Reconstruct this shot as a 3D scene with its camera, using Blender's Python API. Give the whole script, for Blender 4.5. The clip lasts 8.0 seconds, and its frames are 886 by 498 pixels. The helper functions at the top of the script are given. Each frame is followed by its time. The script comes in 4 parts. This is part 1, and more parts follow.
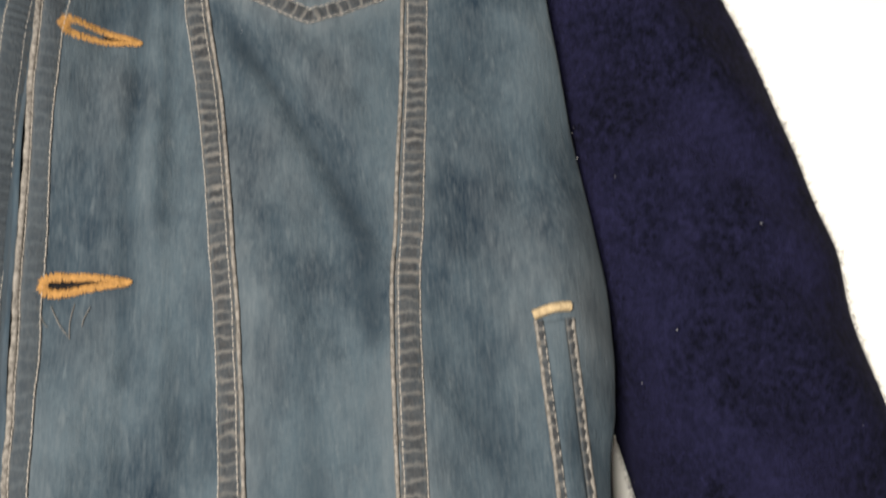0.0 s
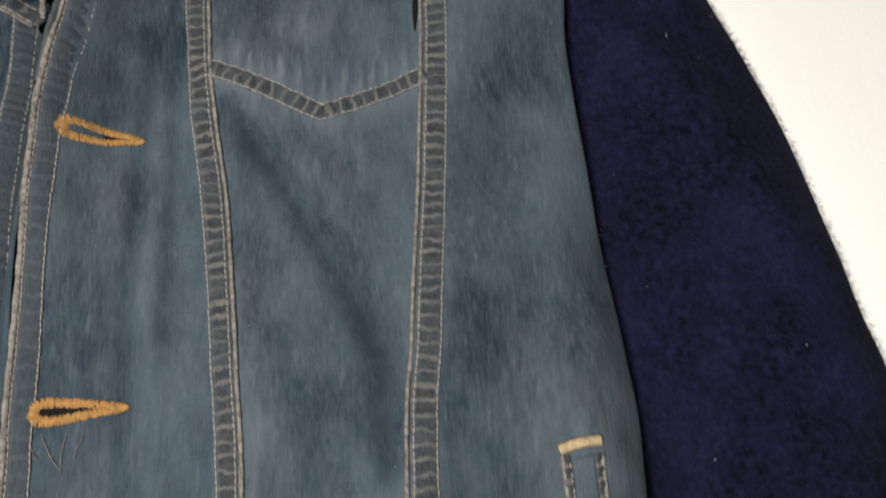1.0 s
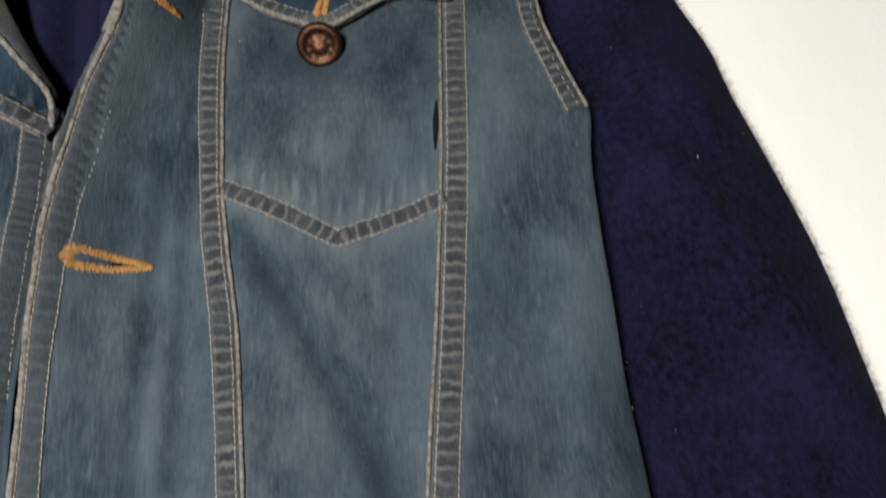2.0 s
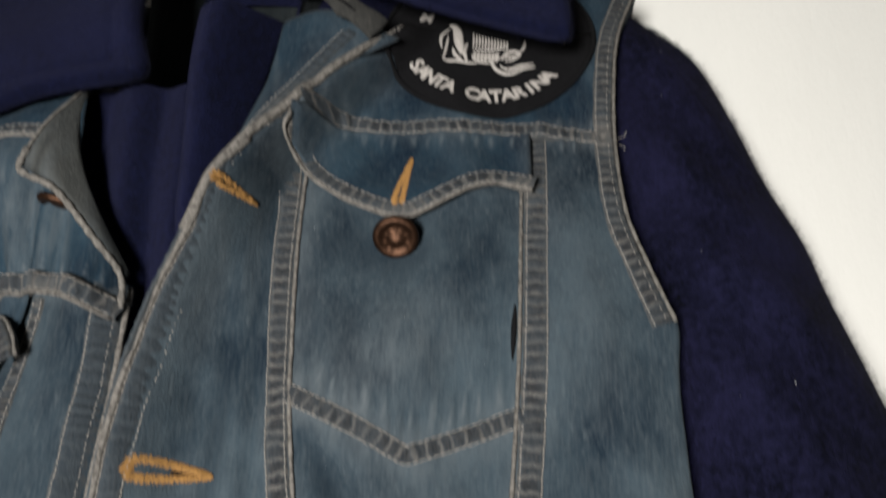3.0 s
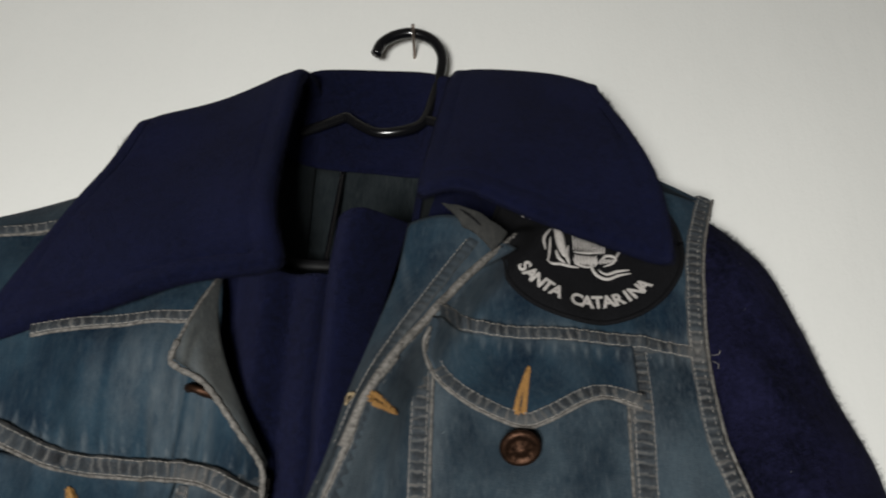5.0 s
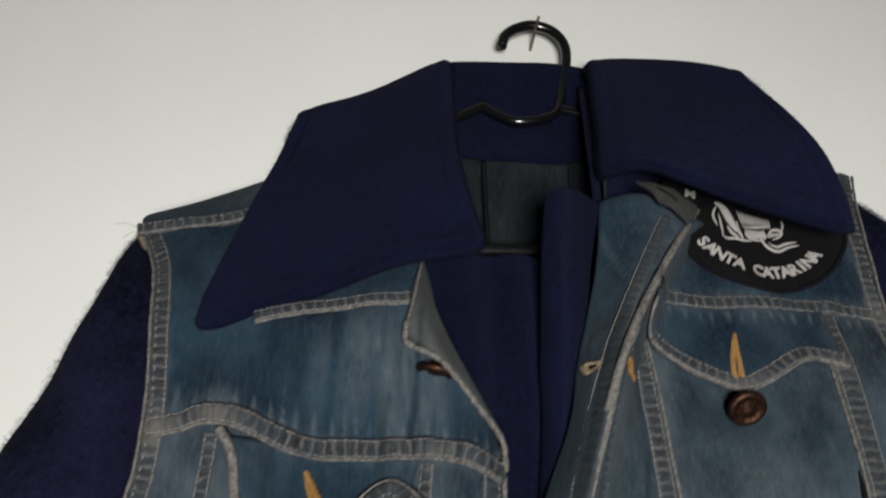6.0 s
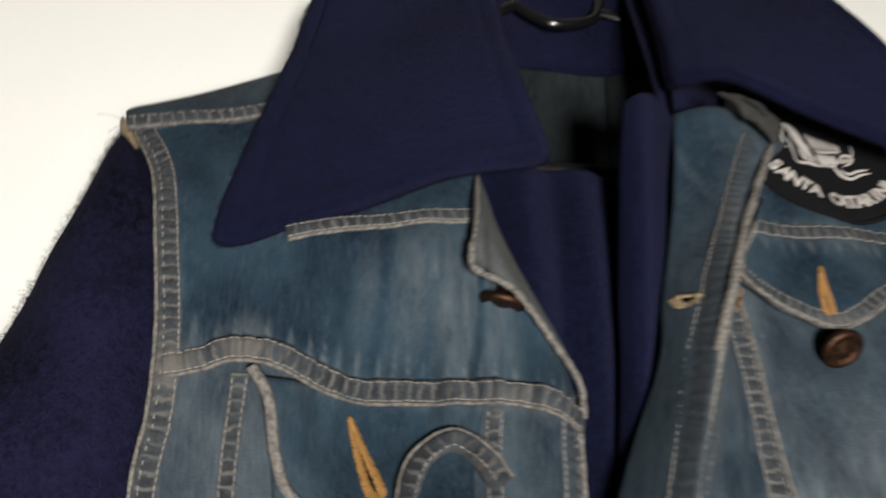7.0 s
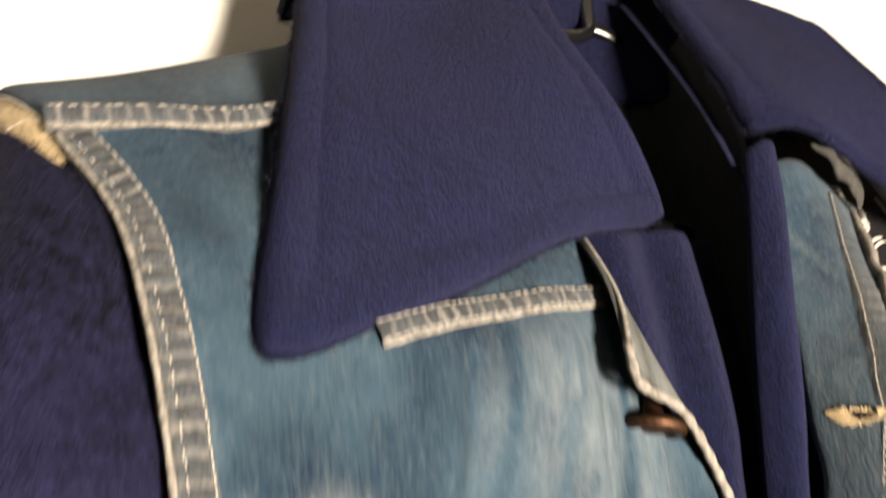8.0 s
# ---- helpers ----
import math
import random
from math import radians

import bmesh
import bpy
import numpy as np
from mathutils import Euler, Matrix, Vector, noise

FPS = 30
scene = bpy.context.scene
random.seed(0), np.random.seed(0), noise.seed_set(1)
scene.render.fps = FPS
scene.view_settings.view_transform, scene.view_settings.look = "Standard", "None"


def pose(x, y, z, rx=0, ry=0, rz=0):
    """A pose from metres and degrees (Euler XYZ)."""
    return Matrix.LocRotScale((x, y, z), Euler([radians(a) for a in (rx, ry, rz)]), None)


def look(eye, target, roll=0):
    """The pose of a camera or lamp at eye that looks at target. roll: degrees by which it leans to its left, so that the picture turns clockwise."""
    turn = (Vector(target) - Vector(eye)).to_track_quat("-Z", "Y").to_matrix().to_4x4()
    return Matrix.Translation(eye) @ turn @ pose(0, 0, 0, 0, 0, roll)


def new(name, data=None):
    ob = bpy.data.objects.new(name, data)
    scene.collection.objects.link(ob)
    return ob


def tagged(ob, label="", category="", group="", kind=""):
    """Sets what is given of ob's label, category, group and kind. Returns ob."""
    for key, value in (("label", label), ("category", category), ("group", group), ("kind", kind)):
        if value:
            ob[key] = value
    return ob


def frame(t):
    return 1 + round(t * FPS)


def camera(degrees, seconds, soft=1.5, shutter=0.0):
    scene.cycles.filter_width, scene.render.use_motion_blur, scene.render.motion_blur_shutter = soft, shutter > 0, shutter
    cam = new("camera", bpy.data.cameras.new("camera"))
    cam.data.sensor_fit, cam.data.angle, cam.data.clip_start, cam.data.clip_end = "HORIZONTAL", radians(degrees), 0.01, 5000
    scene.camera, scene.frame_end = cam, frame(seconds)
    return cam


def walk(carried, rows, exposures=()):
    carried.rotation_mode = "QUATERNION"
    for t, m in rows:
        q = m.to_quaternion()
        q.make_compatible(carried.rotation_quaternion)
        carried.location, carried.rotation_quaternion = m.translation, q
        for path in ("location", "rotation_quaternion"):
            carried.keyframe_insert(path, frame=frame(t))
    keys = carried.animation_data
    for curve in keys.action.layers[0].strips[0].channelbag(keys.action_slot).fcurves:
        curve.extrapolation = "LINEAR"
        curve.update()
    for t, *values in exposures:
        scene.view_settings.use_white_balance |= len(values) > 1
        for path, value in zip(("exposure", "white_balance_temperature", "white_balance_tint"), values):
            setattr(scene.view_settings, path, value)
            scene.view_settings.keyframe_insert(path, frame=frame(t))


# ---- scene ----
cam = camera(58.9, 8.0, soft=2.0, shutter=0.6)
METRES, EYE, TILT, LEAN, TURN = 0.72, 1.35, 14.0, 4.0, 0.0
ROWS = [
    (0.0, 0.0, 0.0, 0.0, -0.0, 0.0, 0.0),
    (0.5, -0.0027, -0.0017, 0.0319, -0.41, 1.25, -0.09),
    (1.0, -0.003, 0.029, 0.056, 1.0, 0.75, -0.38),
    (2.5, -0.0148, 0.0568, 0.1635, 2.96, 2.68, -2.46),
    (3.0, -0.0302, 0.062, 0.2081, 4.94, 4.95, -4.23),
    (3.5, -0.0444, 0.0458, 0.2475, 4.22, 7.83, -5.14),
    (4.0, -0.074, 0.029, 0.2806, 3.59, 8.95, -6.11),
    (5.5, -0.2146, -0.0103, 0.2945, 0.44, 7.94, -6.51),
    (6.0, -0.3229, -0.0149, 0.2551, -2.78, 9.3, -4.54),
    (6.5, -0.3576, 0.0024, 0.2285, -7.34, 9.52, -3.65),
    (7.0, -0.4069, 0.0787, 0.2444, -9.54, 5.36, -5.35),
    (7.5, -0.4975, 0.192, 0.2486, -20.11, 4.12, -6.5),
    (8.0, -0.5352, 0.2817, 0.2795, -31.02, 7.65, -4.89),
]
EXPOSURES = [(0.0, 1.12, 7000, 11), (0.5, 0.74, 6750, 10), (1.0, 0.66, 6600, 10), (2.5, 0.64, 6550, 10), (4.0, 0.22, 6350, 8), (5.5, 0.12, 6300, 8), (6.5, 0.22, 6350, 8), (7.0, 0.65, 6600, 10), (7.5, 1.40, 7300, 12), (8.0, 2.4, 8300, 14)]
walk(cam, [(t, pose(0, 0, EYE, TILT, LEAN, TURN) @ pose(METRES * x, METRES * y, METRES * z, 90 + pitch, roll, yaw)) for t, x, y, z, yaw, pitch, roll in ROWS], EXPOSURES)

# ---- light: a fixed unseen lamp standing in for the one carried beside the viewer, in a closed plain room ----
world = bpy.data.worlds.new("world")
scene.world = world
world.use_nodes = True
world.node_tree.nodes["Background"].inputs[0].default_value = (0.9, 0.95, 1.0, 1)
world.node_tree.nodes["Background"].inputs[1].default_value = 0.02

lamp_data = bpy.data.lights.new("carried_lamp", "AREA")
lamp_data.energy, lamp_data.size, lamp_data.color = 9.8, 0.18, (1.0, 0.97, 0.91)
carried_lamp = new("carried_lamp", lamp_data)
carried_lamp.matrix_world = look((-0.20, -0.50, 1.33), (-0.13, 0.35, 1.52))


# ---- materials ----
def shader(name):
    m = bpy.data.materials.new(name)
    m.use_nodes = True
    nt = m.node_tree
    return m, nt.nodes, nt.links, nt.nodes["Principled BSDF"]


def node(nodes, kind, **values):
    n = nodes.new(kind)
    for key, value in values.items():
        n.inputs[key.replace("_", " ")].default_value = value
    return n


def noise_tex(nodes, links, coords, scale, stretch=(1, 1, 1), detail=4.0, rough=0.6, turn=(0, 0, 0)):
    mp = nodes.new("ShaderNodeMapping")
    mp.inputs["Scale"].default_value = stretch
    mp.inputs["Rotation"].default_value = turn
    links.new(coords, mp.inputs["Vector"])
    t = node(nodes, "ShaderNodeTexNoise", Scale=scale, Detail=detail, Roughness=rough)
    links.new(mp.outputs[0], t.inputs["Vector"])
    return t.outputs["Fac"]


def ramp(nodes, links, fac, stops):
    r = nodes.new("ShaderNodeValToRGB")
    while len(r.color_ramp.elements) < len(stops):
        r.color_ramp.elements.new(0.5)
    for e, (p, c) in zip(r.color_ramp.elements, stops):
        e.position, e.color = p, (*c, 1)
    links.new(fac, r.inputs[0])
    return r.outputs[0]


def mix(nodes, links, fac, a, b, mode="MIX"):
    n = nodes.new("ShaderNodeMix")
    n.data_type, n.blend_type = "RGBA", mode
    for sock, value in ((n.inputs[0], fac), (n.inputs[6], a), (n.inputs[7], b)):
        if isinstance(value, (int, float)):
            sock.default_value = value
        elif isinstance(value, tuple):
            sock.default_value = (*value, 1)
        else:
            links.new(value, sock)
    return n.outputs[2]


def bumped(nodes, links, bsdf, height, strength, distance):
    b = node(nodes, "ShaderNodeBump", Strength=strength, Distance=distance)
    links.new(height, b.inputs["Height"])
    links.new(b.outputs[0], bsdf.inputs["Normal"])


def denim(name, deep, worn, pale, fade=0.5, chafed=(0.092, 0.108, 0.121)):
    """Indigo twill: slubby lengthwise threads, cloudy fading, pale flecks."""
    m, nodes, links, bsdf = shader(name)
    co = nodes.new("ShaderNodeTexCoord").outputs["Object"]
    cloud = noise_tex(nodes, links, co, 24, (1, 1, 0.6), 6.0, 0.66)
    slub = noise_tex(nodes, links, co, 900, (1, 1, 0.12), 3.0, 0.7)
    weft = noise_tex(nodes, links, co, 1500, (0.35, 1, 1), 2.0, 0.6)
    fleck = noise_tex(nodes, links, co, 420, (1, 1, 0.22), 2.0, 0.5, (0, 0.25, 0))
    mid = 0.5 + 0.12 * (0.6 - fade)
    base = ramp(nodes, links, cloud, [(mid - 0.13, deep), (mid + 0.13, worn)])
    base = mix(nodes, links, ramp(nodes, links, slub, [(0.40, (0, 0, 0)), (0.74, (0.32, 0.32, 0.32))]), base, pale)
    base = mix(nodes, links, ramp(nodes, links, fleck, [(0.60, (0, 0, 0)), (0.75, (0.32, 0.32, 0.32))]), base, pale)
    base = mix(nodes, links, ramp(nodes, links, weft, [(0.4, (0.12, 0.12, 0.12)), (0.6, (0, 0, 0))]), base, deep)
    wear_shade = nodes.new("ShaderNodeAttribute")
    wear_shade.attribute_name = "wear_shade"
    streak = noise_tex(nodes, links, co, 260, (1, 1, 0.25), 3.0, 0.65)
    amount = nodes.new("ShaderNodeMath")
    amount.operation = "MULTIPLY"
    links.new(wear_shade.outputs["Fac"], amount.inputs[0])
    links.new(ramp(nodes, links, streak, [(0.30, (0.25, 0.25, 0.25)), (0.65, (1, 1, 1))]), amount.inputs[1])
    # negative values darken the cloth colour for fold shade
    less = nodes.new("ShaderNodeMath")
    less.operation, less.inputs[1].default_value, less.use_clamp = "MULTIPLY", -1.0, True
    links.new(wear_shade.outputs["Fac"], less.inputs[0])
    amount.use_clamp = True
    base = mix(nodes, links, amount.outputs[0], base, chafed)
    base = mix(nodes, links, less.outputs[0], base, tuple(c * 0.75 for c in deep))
    links.new(base, bsdf.inputs["Base Color"])
    bsdf.inputs["Roughness"].default_value = 0.92
    bsdf.inputs["Specular IOR Level"].default_value = 0.1
    bsdf.inputs["Sheen Weight"].default_value = 0.02
    add = nodes.new("ShaderNodeMath")
    links.new(slub, add.inputs[0])
    links.new(weft, add.inputs[1])
    bumped(nodes, links, bsdf, add.outputs[0], 0.55, 0.0006)
    return m


def seam_cloth(name, dark, light, rung=0.0045, ladder=1.0):
    """Puckered, abraded seam: pale rungs across dark cloth, worn along its rims. UV: metres along, 0..1 across."""
    m, nodes, links, bsdf = shader(name)
    tc = nodes.new("ShaderNodeTexCoord")
    sep = nodes.new("ShaderNodeSeparateXYZ")
    links.new(tc.outputs["UV"], sep.inputs[0])
    wob = noise_tex(nodes, links, tc.outputs["Object"], 160, (1, 1, 1), 3.0, 0.6)
    mul = nodes.new("ShaderNodeMath")
    mul.operation = "MULTIPLY_ADD"
    mul.inputs[1].default_value = 2 * math.pi / rung
    links.new(sep.outputs[0], mul.inputs[0])
    w5 = nodes.new("ShaderNodeMath")
    w5.operation, w5.inputs[1].default_value = "MULTIPLY", 7.0
    links.new(wob, w5.inputs[0])
    links.new(w5.outputs[0], mul.inputs[2])
    sn = nodes.new("ShaderNodeMath")
    sn.operation = "SINE"
    links.new(mul.outputs[0], sn.inputs[0])
    rungs = ramp(nodes, links, sn.outputs[0], [(0.42, (0.0, 0.0, 0.0)), (0.60, (0.34 * ladder,) * 3), (0.86, (0.85 * ladder,) * 3)])
    rim = ramp(nodes, links, sep.outputs[1], [(0.0, (0.75, 0.75, 0.75)), (0.16, (0.55, 0.55, 0.55)), (0.30, (0.04, 0.04, 0.04)), (0.72, (0.04, 0.04, 0.04)), (0.86, (0.50, 0.50, 0.50)), (1.0, (0.80, 0.80, 0.80))])
    fac = mix(nodes, links, 1.0, rungs, rim, "SCREEN")
    gate = noise_tex(nodes, links, tc.outputs["Object"], 85, (1, 1, 1), 3.0, 0.6)
    fac = mix(nodes, links, ramp(nodes, links, gate, [(0.40, (0.5, 0.5, 0.5)), (0.60, (0.0, 0.0, 0.0))]), fac, (0.30, 0.30, 0.30))
    wear_shade = nodes.new("ShaderNodeAttribute")
    wear_shade.attribute_name = "wear_shade"
    fac = mix(nodes, links, 1.0, fac, wear_shade.outputs["Fac"], "SCREEN")
    base = ramp(nodes, links, fac, [(0.0, dark), (0.28, (0.031, 0.042, 0.053)), (0.55, (0.056, 0.061, 0.066)), (1.0, light)])
    grain = noise_tex(nodes, links, tc.outputs["Object"], 1100, (1, 1, 0.25), 3.0, 0.7)
    base = mix(nodes, links, 0.25, base, ramp(nodes, links, grain, [(0.3, dark), (0.7, light)]))
    links.new(base, bsdf.inputs["Base Color"])
    bsdf.inputs["Roughness"].default_value = 0.93
    bsdf.inputs["Specular IOR Level"].default_value = 0.2
    bumped(nodes, links, bsdf, grain, 0.7, 0.0007)
    return m


def wool(name, dark, light, sheen=0.35):
    """Brushed wool cloth: matted nap, its patchy sheen painted into the colour, pale stray hairs."""
    m, nodes, links, bsdf = shader(name)
    co = nodes.new("ShaderNodeTexCoord").outputs["Object"]
    big = noise_tex(nodes, links, co, 21, (1, 1, 0.75), 7.0, 0.68, (0, 0.5, 0))
    nap = noise_tex(nodes, links, co, 330, (1, 1, 0.9), 6.0, 0.80, (0, 0.5, 0))
    fine = noise_tex(nodes, links, co, 1100, (1, 1, 0.7), 3.0, 0.7, (0, -0.6, 0))
    # broad light and dark patches stand in for the sheen of the pile
    base = ramp(nodes, links, big, [(0.41, dark), (0.59, light)])
    tuft = noise_tex(nodes, links, co, 75, (1, 1, 0.8), 5.0, 0.72, (0, 0.35, 0))
    base = mix(nodes, links, ramp(nodes, links, tuft, [(0.34, (0.40, 0.40, 0.40)), (0.66, (0, 0, 0))]), base, dark)
    lit = tuple(c * 1.9 for c in light)
    base = mix(nodes, links, ramp(nodes, links, nap, [(0.40, (0, 0, 0)), (0.70, (0.72, 0.72, 0.72))]), base, lit)
    base = mix(nodes, links, ramp(nodes, links, fine, [(0.50, (0, 0, 0)), (0.74, (0.38, 0.38, 0.38))]), base, (0.0085, 0.0105, 0.0290))
    links.new(base, bsdf.inputs["Base Color"])
    bsdf.inputs["Roughness"].default_value = 1.0
    bsdf.inputs["Specular IOR Level"].default_value = 0.08
    bsdf.inputs["Sheen Weight"].default_value = sheen
    bsdf.inputs["Sheen Roughness"].default_value = 0.5
    bsdf.inputs["Sheen Tint"].default_value = (0.30, 0.31, 0.70, 1)
    add = nodes.new("ShaderNodeMath")
    links.new(nap, add.inputs[0])
    links.new(fine, add.inputs[1])
    bumped(nodes, links, bsdf, add.outputs[0], 1.0, 0.0016)
    return m


def plain(name, colour, rough=0.6, metal=0.0, spec=0.5, grain=0.0, gscale=300.0, vary=0.25):
    m, nodes, links, bsdf = shader(name)
    co = nodes.new("ShaderNodeTexCoord").outputs["Object"]
    n = noise_tex(nodes, links, co, gscale, (1, 1, 1), 4.0, 0.65)
    lo = tuple(c * (1 - vary) for c in colour)
    hi = tuple(min(1.0, c * (1 + vary)) for c in colour)
    links.new(ramp(nodes, links, n, [(0.3, lo), (0.7, hi)]), bsdf.inputs["Base Color"])
    bsdf.inputs["Roughness"].default_value, bsdf.inputs["Metallic"].default_value = rough, metal
    bsdf.inputs["Specular IOR Level"].default_value = spec
    if grain:
        bumped(nodes, links, bsdf, n, 0.6, grain)
    return m


def plaster(name, colour):
    m, nodes, links, bsdf = shader(name)
    co = nodes.new("ShaderNodeTexCoord").outputs["Object"]
    big = noise_tex(nodes, links, co, 7, (1, 1, 0.6), 5.0, 0.6)
    mid = noise_tex(nodes, links, co, 45, (1.6, 1, 0.5), 4.0, 0.6, (0, 0.4, 0))
    fine = noise_tex(nodes, links, co, 380, (1, 1, 1), 3.0, 0.6)
    a = tuple(c * 0.955 for c in colour)
    base = ramp(nodes, links, big, [(0.35, a), (0.65, colour)])
    base = mix(nodes, links, ramp(nodes, links, fine, [(0.3, (0.12, 0.12, 0.12)), (0.5, (0, 0, 0))]), base, tuple(c * 0.86 for c in colour))
    links.new(base, bsdf.inputs["Base Color"])
    bsdf.inputs["Roughness"].default_value = 0.75
    add = nodes.new("ShaderNodeMath")
    add.operation, add.inputs[1].default_value = "MULTIPLY_ADD", 3.0
    links.new(mid, add.inputs[0])
    links.new(fine, add.inputs[2])
    bumped(nodes, links, bsdf, add.outputs[0], 0.13, 0.0012)
    return m


DEEP, WORN, PALE = (0.0058, 0.0132, 0.0228), (0.043, 0.062, 0.078), (0.090, 0.107, 0.120)
mat_denim = denim("faded_denim", DEEP, WORN, PALE, 0.75)
mat_blue = denim("blue_denim", (0.0034, 0.0108, 0.0222), (0.0200, 0.0420, 0.0625), (0.054, 0.073, 0.088), 0.6)
mat_grey = denim("greyed_denim", (0.020, 0.024, 0.027), (0.052, 0.055, 0.054), (0.11, 0.11, 0.105), 0.8)
# reverse of the denim, darkened further for the shade inside the neck
mat_lining = denim("shaded_denim_reverse", (0.006, 0.009, 0.011), (0.017, 0.0215, 0.0245), (0.038, 0.042, 0.043), 0.5)
mat_corner = denim("abraded_corner", (0.012, 0.013, 0.014), (0.034, 0.034, 0.033), (0.075, 0.072, 0.066), 0.6)
mat_seam = seam_cloth("worn_seam", (0.0100, 0.0120, 0.0160), (0.120, 0.112, 0.104), 0.0050)
mat_border = seam_cloth("worn_border", (0.0190, 0.0260, 0.0345), (0.084, 0.088, 0.090), 0.0062, 0.35)
mat_edge = plain("worn_edge", (0.135, 0.126, 0.117), 0.95, 0, 0.1, 0.0012, 520, 0.65)
mat_thread = plain("pale_thread", (0.26, 0.24, 0.22), 0.8, 0, 0.25, 0.0002, 900, 0.2)
mat_orange = plain("orange_thread", (0.235, 0.122, 0.036), 0.75, 0, 0.3, 0.0005, 900, 0.35)
mat_tan = plain("tan_thread", (0.30, 0.23, 0.14), 0.85, 0, 0.2, 0.0005, 500, 0.35)
mat_wool = wool("navy_wool", (0.0009, 0.0015, 0.0064), (0.0029, 0.0041, 0.0178), 0.06)
# same wool, its colour lightened where the fixed lamp leaves the sleeves dim
mat_wool_sleeve = wool("navy_wool_sleeve", (0.0012, 0.0015, 0.0042), (0.0100, 0.0100, 0.0320), 0.0)
mat_fibre = plain("navy_fibre", (0.0042, 0.0047, 0.0130), 0.9, 0, 0.15, 0, 900, 0.8)
mat_lint_glint = plain("pale_lint_glint", (0.34, 0.34, 0.36), 0.9, 0, 0.2)
mat_black = plain("black_felt", (0.006, 0.006, 0.007), 0.95, 0, 0.1, 0.0005, 900, 0.4)
mat_silver = plain("silver_thread", (0.44, 0.41, 0.39), 0.55, 0.0, 0.5, 0.0005, 1500, 0.4)
mat_plastic = plain("black_plastic", (0.005, 0.005, 0.006), 0.18, 0, 0.6, 0, 200, 0.1)
mat_copper = plain("aged_copper", (0.050, 0.025, 0.015), 0.5, 0.9, 0.5, 0.0003, 500, 0.5)
mat_matte = plain("dull_black_plastic", (0.005, 0.005, 0.006), 0.55, 0, 0.2, 0, 200, 0.1)
mat_steel = plain("nail_steel", (0.25, 0.20, 0.17), 0.45, 0.9, 0.5, 0, 300, 0.3)
mat_wall = plaster("white_wall", (0.80, 0.795, 0.77))
# dark tone of the unseen walls keeps bounced light low
mat_room = plaster("room_paint", (0.34, 0.32, 0.29))
mat_floor = plain("floor_tile", (0.30, 0.26, 0.22), 0.5, 0, 0.4, 0, 12, 0.2)


# ---- seams of the jacket, as (x, z) runs ----
RIDGE_Z = [1.15, 1.36, 1.42, 1.477, 1.53, 1.559, 1.583, 1.608, 1.629, 1.649, 1.671, 1.696, 1.727, 1.80]
RIDGE_X = [-0.153, -0.152, -0.1525, -0.1505, -0.1475, -0.1425, -0.136, -0.1275, -0.120, -0.110, -0.096, -0.079, -0.055, 0.0]
RIDGE_Y = [0.284, 0.283, 0.281, 0.279, 0.278, 0.2775, 0.277, 0.2765, 0.276, 0.2815, 0.2905, 0.303, 0.320, 0.350]
SEAM_L = [(-0.069, 1.15), (-0.0705, 1.36), (-0.074, 1.431), (-0.0795, 1.479), (-0.087, 1.539), (-0.091, 1.59), (-0.093, 1.645), (-0.094, 1.672)]
SEAM_R = [(-0.014, 1.15), (-0.012, 1.381), (-0.008, 1.437), (-0.003, 1.50), (0.001, 1.56), (0.0025, 1.61), (0.004, 1.672)]
POCKET_V = [(-0.0895, 1.5520), (-0.064, 1.5405), (-0.0445, 1.5300), (-0.0435, 1.5300), (-0.024, 1.5365), (-0.0015, 1.5450)]
YOKE_R = [(-0.0910, 1.6725), (-0.079, 1.6765), (-0.060, 1.6750), (-0.042, 1.6745), (-0.020, 1.6745), (0.0, 1.6740), (0.020, 1.6720), (0.040, 1.6695)]
CHEST_L = [(-0.326, 1.6055), (-0.313, 1.608), (-0.303, 1.6115), (-0.289, 1.6105), (-0.276, 1.6055), (-0.262, 1.6005), (-0.235, 1.599), (-0.205, 1.598), (-0.188, 1.5955), (-0.166, 1.5865)]
CHAFED_LINES = [(SEAM_L, 0.008, 0.35), (SEAM_R, 0.008, 0.45), (POCKET_V, 0.011, 0.75), (YOKE_R, 0.007, 0.6), (CHEST_L, 0.0065, 0.55), (list(zip(RIDGE_X, RIDGE_Z)), 0.014, 0.4), ([(-0.112, 1.705), (-0.106, 1.680), (-0.103, 1.668)], 0.0022, 0.4), ([(-0.119, 1.695), (-0.110, 1.672)], 0.0022, 0.3)]
RUBBED = [(-0.322, 1.605, 0.009, 0.010, 1.0), (-0.298, 1.613, 0.010, 0.010, 0.95), (-0.197, 1.594, 0.012, 0.008, 0.6), (0.036, 1.672, 0.010, 0.010, 0.7), (-0.097, 1.655, 0.006, 0.014, 0.7), (0.0, 1.640, 0.008, 0.006, 0.6), (-0.050, 1.629, 0.012, 0.005, 0.6), (-0.105, 1.67, 0.02, 0.02, 0.4)]
